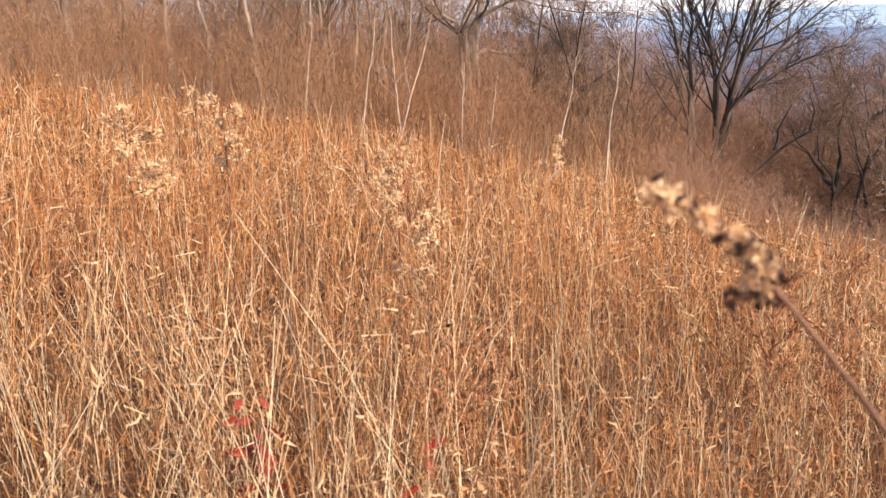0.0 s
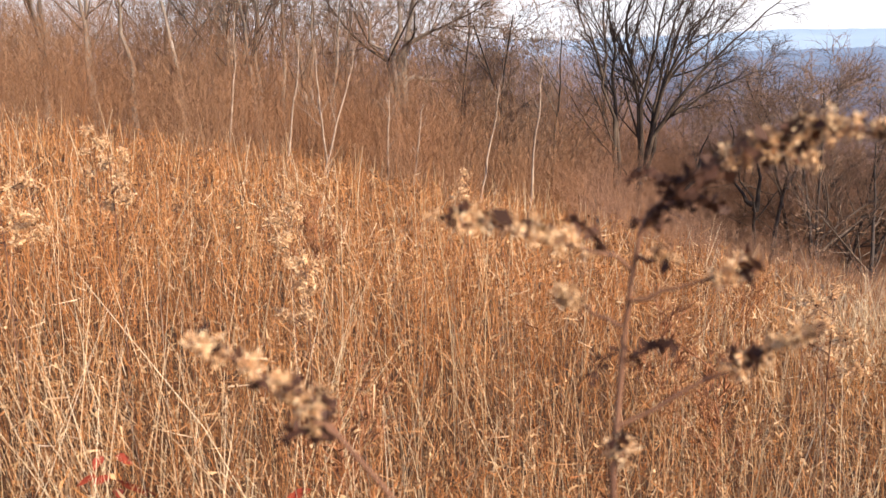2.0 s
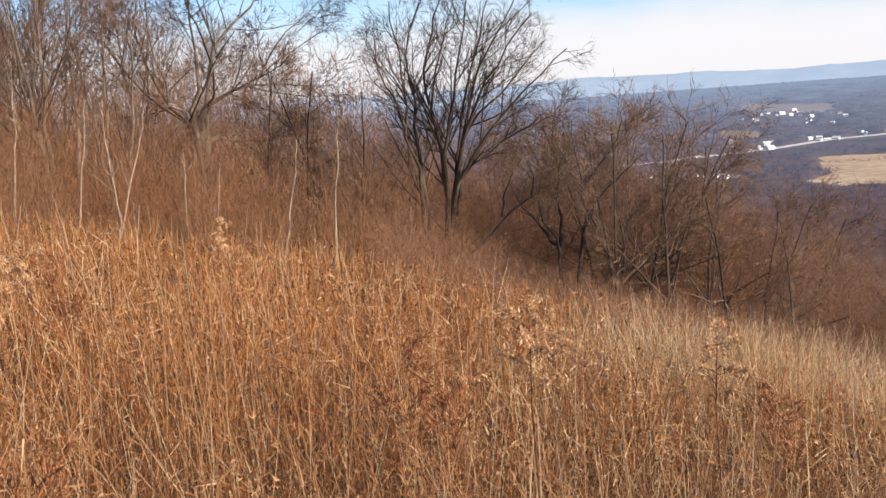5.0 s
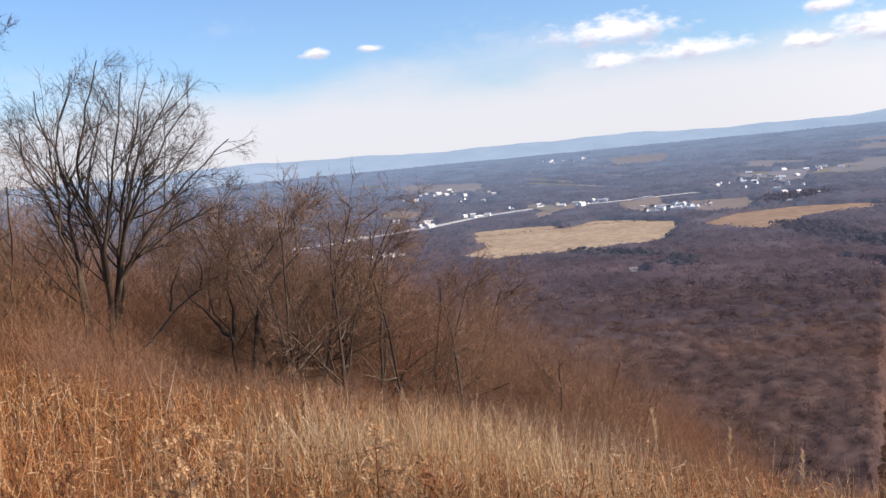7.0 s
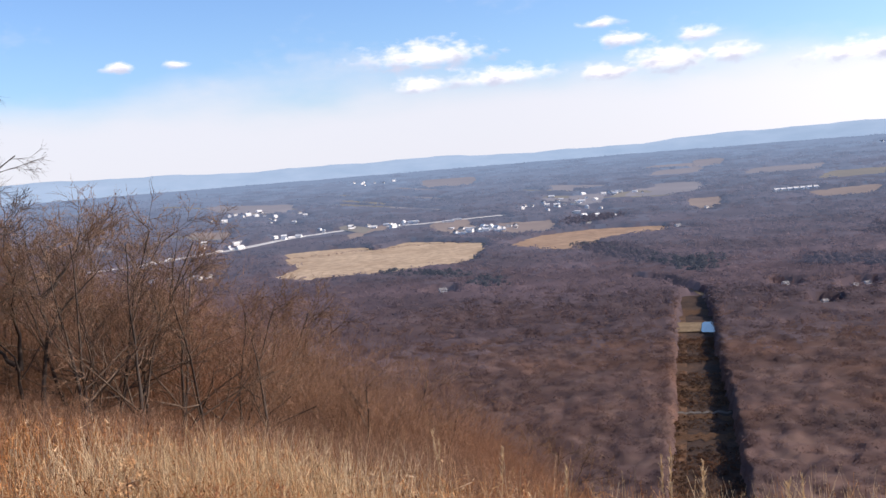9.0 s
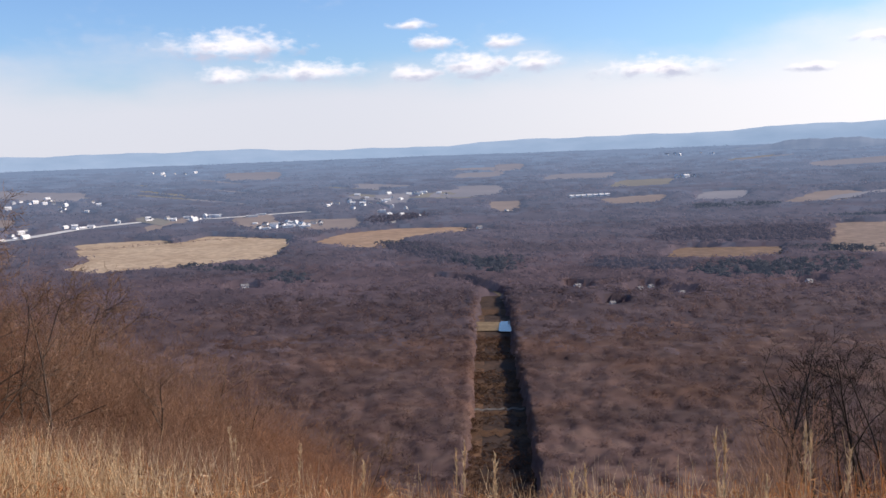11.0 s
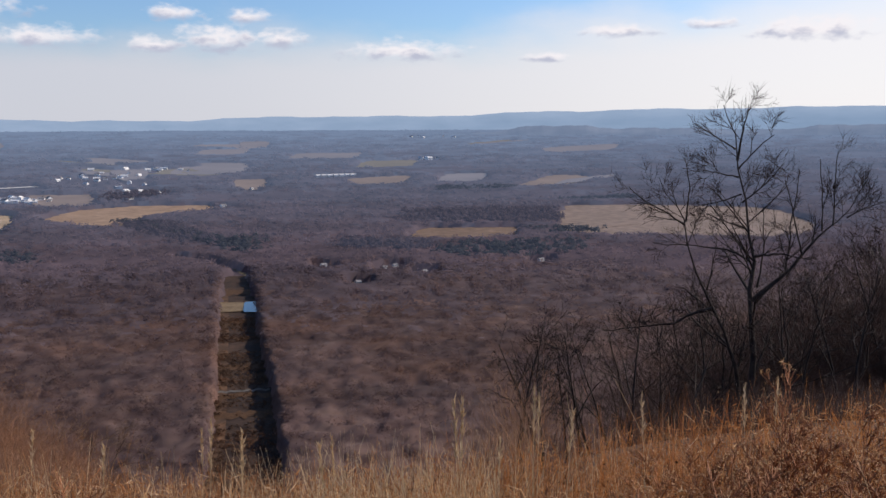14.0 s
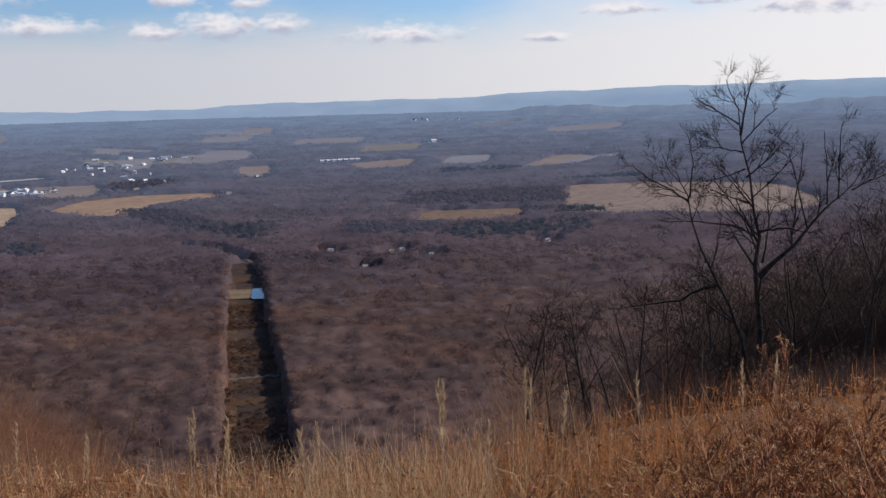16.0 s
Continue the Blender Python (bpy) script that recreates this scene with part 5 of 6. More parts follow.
# pale leaning saplings in front of the thicket
def sapling(az, r, h, lean, twist, label="pale leaning birch sapling before the thicket"):
    x, y, z = spot(az, r)
    gg = np.random.default_rng(int(abs(az) * 100))
    line = faced([([(0, 0, 0), (lean * 0.4, 0.1, h * 0.4), (lean * 0.8, twist, h * 0.75), (lean, twist, h)], 0.036, 0.012)], az)
    make_tree("sapling", pose(x, y, z), line, gg, label, M_PALEBARK, M_TWIG, [(5, 0.2, 40, 0.3, 0.15, 4), (3, 0.5, 40, 0.2, 0.2, 3), (3, 0.5, 40, 0.2, 0.2, 3)], "pale saplings", 0.006, 0.1)


for az, r, h, lean, tw in [(-56.2, 29, 4.0, 0.75, 0.2), (-53.3, 28, 5.0, 0.5, -0.2), (-65.3, 30, 4.3, 1.3, 0.2), (-64.6, 31, 4.6, -0.3, 0.2), (-67.2, 31, 4.4, 0.7, 0.1), (-61.4, 30, 3.3, 0.2, 0.3), (-70.2, 33, 5.0, 0.5, 0.2), (-59.9, 31, 3.0, 0.4, 0.1)]:
    sapling(az, r * 0.78, h * 0.8, lean * 0.8, tw * 0.8)


# ---- brush ----
def shrubs(rng, x, y, h, r, twigs, px):
    """Shrubs: a few crooked arching stems each, with sprays of short fine twigs gathered along them."""
    n = len(x)
    z = terrain(x, y)
    foot = np.stack([x, y, z], -1)
    m = 5
    a = rng.uniform(0, 6.283, (n, m))
    spread = (0.10 + 0.36 * rng.uniform(size=(n, m))) * h[:, None]
    tip = foot[:, None] + np.stack([np.cos(a) * spread, np.sin(a) * spread, h[:, None] * rng.uniform(0.5, 1.0, (n, m))], -1)
    mid = foot[:, None] * 0.5 + tip * 0.5 + rng.normal(0, 0.07, tip.shape) * h[:, None, None] - (tip - foot[:, None]) * np.array([0.2, 0.2, -0.05])
    P = np.stack([np.broadcast_to(foot[:, None], tip.shape), mid, tip], 2)
    w = np.repeat(r * px / 1720, m)
    V1, F1 = ribbons(P.reshape(-1, 3, 3), w[:, None] * np.array([[1.5, 1.1, 0.4]]), unit(rng.normal(size=(n * m, 3)) * (1, 1, 0.1)))
    F1 = np.concatenate([F1[:, [0, 1, 2]], F1[:, [0, 2, 3]]])
    row = np.arange(n)[:, None]
    s = rng.integers(0, m, (n, twigs))
    u = rng.uniform(0.2, 1.0, (n, twigs)) ** 0.8
    k = (u > 0.5).astype(int)
    f = (u * 2 - k)[..., None]
    c0, c1 = P[row, s, k], P[row, s, k + 1]
    way = unit(c1 - c0)
    off = unit(rng.normal(size=c0.shape)) * (rng.uniform(0, 1, u.shape) ** 0.7 * (0.04 + 0.17 * np.sin(u * 2.9)) * h[:, None])[..., None]
    c = c0 * (1 - f) + c1 * f + off
    c[..., 2] = np.maximum(c[..., 2], z[:, None] + 0.02)
    d = unit(way * 0.5 + unit(off + 1e-6) * 0.7 + rng.normal(0, 0.55, c.shape) + np.array([0, 0, 0.25]))
    L = (h[:, None] * rng.uniform(0.05, 0.16, u.shape))[..., None]
    wide = unit(np.cross(d, rng.normal(size=d.shape))) * (r[:, None] * px / 1720 * rng.uniform(0.5, 1.2, u.shape))[..., None]
    V2 = np.stack([c - wide * 0.5, c + wide * 0.5, c + d * L], 2).reshape(-1, 3)
    return merged((V1, F1), (V2, np.arange(len(V2)).reshape(-1, 3)))


rng = np.random.default_rng(41)


def thicket(name, az0, az1, r0, r1, n, twigs, mat, label, low=0.45, px=0.85, top=1.0, outline=top_of_woods, rise=None):
    az = rng.uniform(az0, az1, n)
    if az0 > 0:
        az = az0 + (az1 - az0) * np.sqrt((az - az0) / (az1 - az0) * 0.75 + 0.25 * rng.uniform(size=n) ** 2)
    r = np.exp(rng.uniform(np.log(r0), np.log(r1), n))
    a = np.radians(az)
    x, y = r * np.sin(a), r * np.cos(a)
    h = height_here(az, r, terrain(x, y), outline) * rng.uniform(low, 1.0, n) * top
    if rise:
        front = r0 + rise * (0.35 + 0.25 * np.sin(az * 0.55) + 0.2 * np.sin(az * 1.7 + 1))
        h = h * np.clip((r - front) / rise, 0.16, 1.0)
    tagged(new(name, quick_mesh(name, *shrubs(rng, x, y, h, r, twigs, px), mat)), label, "brush", kind="stuff")


thicket("thicket_upper", -104, -44, 19, 37, 1900, 140, M_BRUSH, "dense russet brown thicket of bare shrubs above the meadow", 0.4, 0.5, 1.05, front_of_woods, 7.0)
thicket("thicket_wood", -104, -46, 46, 66, 1500, 120, M_GREYBRUSH, "dense grey-brown young bare growth in the upper wood", 0.42, 0.8, 1.06)
thicket("thicket_slope", -50, -8, 13, 36, 1050, 120, M_SLOPEBRUSH, "brown bare brush covering the steep slope", 0.35, 0.45, 1.0, front_of_woods)
thicket("thicket_slope_low", -50, -9, 40, 64, 2000, 150, M_SLOPEBRUSH, "tall brown bare brush lower on the slope", 0.6, 0.48, 1.08)
# both lower thickets get their shade from the darkened twig colour
thicket("thicket_lower", 13, 54, 17, 34, 850, 120, M_SHADETWIG, "bare brush below the meadow, shade put into its colour", 0.35, 0.42, 1.0, front_of_woods)
thicket("thicket_lower_far", 13, 54, 38, 64, 2300, 210, M_SHADETWIG, "tall bare brush below the meadow, shade put into its colour", 0.5, 0.36, 1.0)
thicket("thicket_cut", -12, 17, 11, 60, 600, 40, M_SLOPEBRUSH, "low scrub on the cleared slope under the meadow", 0.5, 0.6)

# ---- the meadow ----
rng = np.random.default_rng(100)


def meadow_spots(n, r0, az0, az1, reach=1.0):
    """Places on the meadow, closer together near its middle."""
    az = rng.uniform(az0, az1, n)
    r1 = np.interp(az, [-105, -50, -40, -30, -15, 0, 60], [26, 25, 22, 16, 12, 11.5, 13]) * reach
    r = np.exp(rng.uniform(np.log(r0), np.log(r1)))
    a = np.radians(az)
    return -0.25 + r * np.sin(a), -0.1 + r * np.cos(a), r


def stems(x, y, h, wide, lean, curl, K=4, wob=0.07):
    n = len(x)
    p = np.stack([x, y, terrain(x, y) - 0.02], -1)
    a = rng.uniform(0, 2 * np.pi, n)
    flat = np.stack([np.cos(a), np.sin(a), np.zeros(n)], -1)
    d = unit(flat * lean[:, None] + np.array([0, 0, 1.0]))
    Q = [p]
    for _ in range(K - 1):
        Q.append(Q[-1] + d * (h / (K - 1))[:, None])
        d = unit(d + flat * curl[:, None] + rng.normal(0, wob, d.shape))
    P = np.stack(Q, 1)
    W = wide[:, None] * np.linspace(1.0, 0.3, K)[None]
    return P, W, unit(np.cross(rng.normal(size=(n, 3)), d))


def stuff(name, mesh_data, mat, label, category="grass"):
    return tagged(new(name, quick_mesh(name, *mesh_data, mat)), label, category, kind="stuff")


def tall(x, y):
    """How tall the growth stands here: lower over the brow, higher in clumps."""
    az = np.degrees(np.arctan2(x + 0.1, y))
    k = np.interp(az, [-100, -60, -42, -28, 0, 12, 26, 45], [1.0, 0.95, 0.85, 0.72, 0.70, 0.80, 0.95, 1.0])
    lump = np.sin(x * 1.9 + 1.1 * np.sin(y * 1.3)) * np.sin(y * 2.3 + 0.8 * np.sin(x * 1.7)) + 0.6 * np.sin(x * 5.1 + y * 3.3) * np.sin(y * 4.7 - x * 2.1)
    return k * (1 + 0.2 * lump)


def redness(x, y):
    """Share of red-stemmed grass: high on the upper meadow, low near the path and over the brow."""
    return np.interp(np.degrees(np.arctan2(x + 0.1, y)), [-60, -40, -20, 2, 16, 60], [1.0, 0.8, 0.3, 0.3, 0.75, 0.85]) * np.interp(np.hypot(x + 0.3, y), [2, 5], [0.45, 1.0])


def stem_width(r, k=1.0):
    return np.maximum(0.0024, r * 0.00064) * k


def thick(x, y):
    """How densely the growth stands here: tufts with open gaps between them."""
    lump = np.sin(x * 3.1 + 1.7 * np.sin(y * 2.3)) * np.sin(y * 3.7 + 1.3 * np.sin(x * 2.9)) + 0.7 * np.sin(x * 8.3 + y * 5.1 + 2) * np.sin(y * 7.9 - x * 4.3)
    near = np.interp(np.hypot(x + 0.3, y), [3.5, 8], [1.0, 0.35])
    return 1 - near * np.clip(0.38 - 0.65 * lump, 0, 0.7)


# tall dry stems, with a drift of shorter orange bluestem further up
n = 25000
x, y, r = meadow_spots(n, 0.95, -104, 56)
ok = rng.uniform(size=n) < np.interp(np.degrees(np.arctan2(x, y)), [-45, -25, 3, 14], [0.75, 1.0, 0.7, 0.14]) * thick(x, y) * (1 - 0.55 * redness(x, y) * np.clip((r - 6) / 7, 0, 1))
x, y, r = x[ok], y[ok], r[ok]
n = len(x)
h = rng.normal(0.74, 0.18, n).clip(0.3, 1.2) * tall(x, y)
stuff("grass_straw", ribbons(*stems(x, y, h, stem_width(r) * rng.uniform(0.6, 1.5, n), np.abs(rng.normal(0, 0.32, n)), rng.normal(0.08, 0.14, n), wob=0.15)), M_STRAW, "tall dry straw-coloured meadow grass")
n = 32000
x, y, r = meadow_spots(n, 2.2, -104, 56)
ok = rng.uniform(size=n) < np.where(r > 5, 1.0, 0.3) * redness(x, y)
x, y, r = x[ok], y[ok], r[ok]
n = len(x)
h = rng.normal(0.76, 0.15, n).clip(0.35, 1.1) * tall(x, y)
stuff("grass_bluestem", ribbons(*stems(x, y, h, stem_width(r, 0.9) * rng.uniform(0.6, 1.4, n), np.abs(rng.normal(0, 0.2, n)), rng.normal(0.05, 0.1, n), K=3, wob=0.14)), M_BLUESTEM, "orange-brown bluestem grass across the meadow")
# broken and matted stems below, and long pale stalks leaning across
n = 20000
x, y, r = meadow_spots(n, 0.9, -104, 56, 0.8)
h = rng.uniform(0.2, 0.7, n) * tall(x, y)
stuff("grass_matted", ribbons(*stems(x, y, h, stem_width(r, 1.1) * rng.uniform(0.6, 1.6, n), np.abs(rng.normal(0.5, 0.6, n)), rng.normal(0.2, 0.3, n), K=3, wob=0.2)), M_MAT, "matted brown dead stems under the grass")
n = 3000
x, y, r = meadow_spots(n, 1.3, -104, 56)
ok = rng.uniform(size=n) < np.interp(np.degrees(np.arctan2(x, y)), [2, 14], [1.0, 0.3])
x, y, r = x[ok], y[ok], r[ok]
n = len(x)
h = rng.uniform(0.7, 1.2, n) * tall(x, y)
stuff("grass_pale_stalks", ribbons(*stems(x, y, h, stem_width(r, 1.3) * rng.uniform(0.8, 1.3, n), np.abs(rng.normal(0.1, 0.35, n)), rng.normal(0.0, 0.05, n))), M_PLUME, "long pale dead stalks leaning across the grass")


def splinters(c, L, wide, lift):
    """Short broken bits of leaf and stem, at all angles but mostly upright."""
    n = len(c)
    d = unit(rng.normal(size=(n, 3)) + np.array([0, 0, 1.0]) * lift)
    s = unit(np.cross(d, rng.normal(size=(n, 3)))) * wide[:, None]
    V = np.stack([c - d * L[:, None] * 0.5 - s * 0.5, c - d * L[:, None] * 0.5 + s * 0.5, c + d * L[:, None] * 0.5], 1).reshape(-1, 3)
    return V, np.arange(len(V)).reshape(-1, 3)


# the dark blades sit low and put shade between stems into colour
for name, n, mat, label, lo, hi in (("grass_blades", 70000, M_STRAW, "short curled straw blades filling the grass", 0.15, 0.95), ("grass_red_blades", 62000, M_BLUESTEM, "short reddish blades filling the grass", 0.1, 0.9), ("grass_dark_blades", 60000, M_MAT, "dead blades deep in the grass, darkened to imitate shade", 0.05, 0.65)):
    x, y, r = meadow_spots(n, 1.0, -104, 56)
    if mat is M_BLUESTEM:
        ok = rng.uniform(size=n) < redness(x, y)
        x, y, r = x[ok], y[ok], r[ok]
        n = len(x)
    if mat is M_STRAW:
        ok = rng.uniform(size=n) < np.interp(r, [1.5, 4, 8, 15], [0.25, 0.7, 0.9, 0.5]) * np.interp(np.degrees(np.arctan2(x, y)), [-20, 3, 14], [1.0, 0.7, 0.15]) * thick(x, y) * (1 - 0.6 * redness(x, y) * np.clip((r - 6) / 7, 0, 1))
        x, y, r = x[ok], y[ok], r[ok]
        n = len(x)
    z = terrain(x, y) + rng.uniform(lo, hi, n) * 0.8 * tall(x, y)
    L = rng.uniform(0.05, 0.17, n) * np.clip(0.3 + 0.14 * r, 0.4, 1.5)
    stuff(name, splinters(np.stack([x, y, z], -1), L, stem_width(r, 1.35) * rng.uniform(0.6, 1.5, n), 0.8), mat, label)


def flakes(c, size, K=1):
    """Small crumpled flakes at the places c."""
    n = len(c)
    u = unit(rng.normal(size=(n, 3)))
    v = unit(np.cross(u, rng.normal(size=(n, 3))))
    s = size[:, None]
    V = np.stack([c - u * s, c + v * s * 0.6 + np.cross(u, v) * s * 0.25, c + u * s, c - v * s * 0.6 + np.cross(u, v) * s * 0.25], 1).reshape(-1, 3)
    return V, np.arange(len(V)).reshape(-1, 4)


def flecks(c, size):
    """Tiny three-cornered scraps."""
    n = len(c)
    V = c[:, None] + rng.normal(0, 1, (n, 3, 3)) * size[:, None, None]
    return V.reshape(-1, 3), np.arange(n * 3).reshape(-1, 3)


# seed heads and dry leaf scraps caught in the stems
n = 140000
x, y, r = meadow_spots(n, 1.1, -104, 56)
ok = rng.uniform(size=n) < 1 - 0.65 * redness(x, y) * np.clip((r - 5) / 6, 0, 1)
x, y, r = x[ok], y[ok], r[ok]
n = len(x)
z = terrain(x, y) + rng.triangular(0.1, 0.7, 0.92, n) * tall(x, y)
stuff("grass_seed_heads", flecks(np.stack([x, y, z], -1), np.maximum(0.0026, r * 0.00062) * rng.uniform(0.4, 1.5, n)), M_SEED, "pale seed heads and leaf scraps in the grass", "seed heads")
n = 16000
x, y, r = meadow_spots(n, 1.1, -104, 56, 0.6)
z = terrain(x, y) + rng.uniform(0.08, 0.8, n) * tall(x, y)
stuff("grass_leaf_scraps", flakes(np.stack([x, y, z], -1), np.maximum(0.007, r * 0.0015) * rng.uniform(0.5, 1.4, n)), M_MAT, "brown curled dead leaves in the grass", "dead leaves")

# broad curled leaves of dead weeds among the stems, pale and brown
for name, n, mat, label, lo, hi in (("grass_curled_leaves", 20000, M_SEED, "curled tan weed leaves among the stems", 0.3, 0.95), ("grass_brown_leaves", 12000, M_MAT, "dark curled weed leaves deep among the stems", 0.1, 0.75)):
    x, y, r = meadow_spots(n, 1.2, -104, 56, 0.45)
    ok = rng.uniform(size=n) < thick(x, y)
    x, y, r = x[ok], y[ok], r[ok]
    n = len(x)
    p = np.stack([x, y, terrain(x, y) + rng.uniform(lo, hi, n) * 0.82 * tall(x, y)], -1)
    d = unit(rng.normal(size=(n, 3)) + np.array([0, 0, 0.4]))
    L = rng.uniform(0.018, 0.055, n) * np.clip(0.6 + 0.12 * r, 0.7, 1.3)
    bend = unit(rng.normal(size=(n, 3))) * (L * 0.28)[:, None]
    Q = np.stack([p, p + d * (L * 0.5)[:, None] + bend, p + d * L[:, None] + bend * 0.2], 1)
    W = (np.maximum(0.0055, r * 0.0016) * rng.uniform(0.5, 1.5, n))[:, None] * np.array([[0.35, 1.0, 0.15]])
    stuff(name, ribbons(Q, W, unit(np.cross(rng.normal(size=(n, 3)), d))), mat, label, "dead leaves")

# clumps of taller pale grass near the lower edge
cx = np.concatenate([rng.normal(u, 0.55, 700) for u in (-4.9, -4.3, -3.3, 0.9)])
cy = np.concatenate([rng.normal(u, 0.35, 700) for u in (7.0, 7.4, 7.2, 6.4)])
n = len(cx)
stuff("grass_pale_clumps", ribbons(*stems(cx, cy, rng.normal(0.72, 0.14, n).clip(0.35, 1.0), np.full(n, 0.0055), np.abs(rng.normal(0, 0.25, n)), rng.normal(0.06, 0.1, n), wob=0.12)), M_PLUME, "clumps of pale yellow grass by the lower meadow edge")

# grass behind and around, out of the way of the walk
n = 9000
a = np.radians(rng.uniform(56, 256, n))
r = np.exp(rng.uniform(np.log(1.2), np.log(40), n))
x, y = r * np.sin(a), r * np.cos(a)
stuff("grass_uphill", ribbons(*stems(x, y, rng.normal(0.8, 0.15, n).clip(0.4, 1.2), np.maximum(0.004, r * 0.0015), np.abs(rng.normal(0, 0.2, n)), rng.normal(0.05, 0.08, n))), M_STRAW, "dry grass on the slope above the path")


# ---- plants one can count ----
def make_plume(seed, h):
    """A tall pale grass stalk with a narrow feathery plume and two dry leaves."""
    gg = np.random.default_rng(seed)
    ob = root("plume_grass", pose(0, 0, -300), "tall pale feathery grass plume above the meadow", "grass plume", "grass plumes")
    bend = gg.uniform(-0.06, 0.06, 2)
    line = np.array([(0, 0, 0), (bend[0] * 0.3, bend[1] * 0.3, h * 0.5), (bend[0], bend[1], h)])
    P = resample(line, 6)[None]
    part("stalk", quick_mesh("stalk", *tubes(P, np.linspace(0.0032, 0.0012, 6)[None], 5), M_PLUME, True), ob)
    m = 70
    t = gg.uniform(0.78, 1.0, m)
    c = np.stack([np.interp(t, [0, 0.5, 1], line[:, k]) for k in range(3)], -1)
    d = unit(np.stack([gg.normal(0, 0.22, m), gg.normal(0, 0.22, m), np.ones(m)], -1))
    L = 0.05 * gg.uniform(0.6, 1.3, m)
    Q = np.stack([c, c + d * L[:, None] * 0.5, c + d * L[:, None]], 1)
    part("plume", quick_mesh("plume", *ribbons(Q, np.array([[0.0015, 0.004, 0.0008]]).repeat(m, 0), unit(np.cross(gg.normal(size=(m, 3)), d))), M_PLUME), ob)
    for k in range(2):
        a = gg.uniform(0, 6.283)
        o = np.array([math.cos(a), math.sin(a), 0])
        z0 = h * (0.25 + 0.2 * k)
        Q = np.array([[(0, 0, z0), o * 0.06 + (0, 0, z0 + 0.12), o * 0.16 + (0, 0, z0 + 0.14), o * 0.24 + (0, 0, z0 + 0.05)]])
        part("leaf", quick_mesh("leaf", *ribbons(Q, np.array([[0.005, 0.008, 0.006, 0.001]]), np.array([[-o[1], o[0], 0]])), M_STRAW), ob)
    return ob


plumes = [make_plume(s, 1.35) for s in (1, 2, 3, 4)]
# places of the stalks and heights of their tips
PLUMES = [(-0.25, 4.6, 0.40), (-0.1, 5.05, 0.2), (-0.86, 5.25, 0.1), (0.31, 3.81, 0.52), (0.74, 3.38, 0.84), (0.84, 3.75, 0.72), (-0.32, 5.52, 0.06), (-0.09, 4.6, 0.28), (0.38, 4.38, 0.34), (-2.67, 5.33, 0.16), (-2.73, 5.25, 0.26), (-1.85, 6.37, 0.0), (-2.13, 7.11, -0.3), (1.42, 4.7, 0.5), (1.5, 4.9, 0.38), (1.62, 4.8, 0.3), (2.2, 5.0, 0.3), (2.75, 4.9, 0.35), (3.2, 5.4, 0.25), (-4.44, 6.52, -0.25), (-3.4, 5.9, 0.1), (1.1, 4.2, 0.35), (-1.3, 5.6, 0.1)]
for i, (x, y, tip) in enumerate(PLUMES):
    z = float(terrain(x, y))
    k = (tip - z) * 0.86 / 1.35
    o = copy_thing(plumes[i % 4], pose(x, y, z, 0, 0, rng.uniform(0, 360)))
    o.scale = (1, 1, k)
drop_kinds(plumes)


def fluff_ball(c, size, m, gg):
    """Tufts of pappus: short pale bristles round a point."""
    d = unit(gg.normal(size=(m, 3)))
    L = size * gg.uniform(0.5, 1.2, m)
    s = c + d * (size * 0.15)
    Q = np.stack([s, s + d * L[:, None] * 0.6, s + d * L[:, None]], 1)
    return ribbons(Q, np.array([[0.3, 0.5, 0.2]]) * size * 0.5 * np.ones((m, 1)), unit(np.cross(gg.normal(size=(m, 3)), d)))


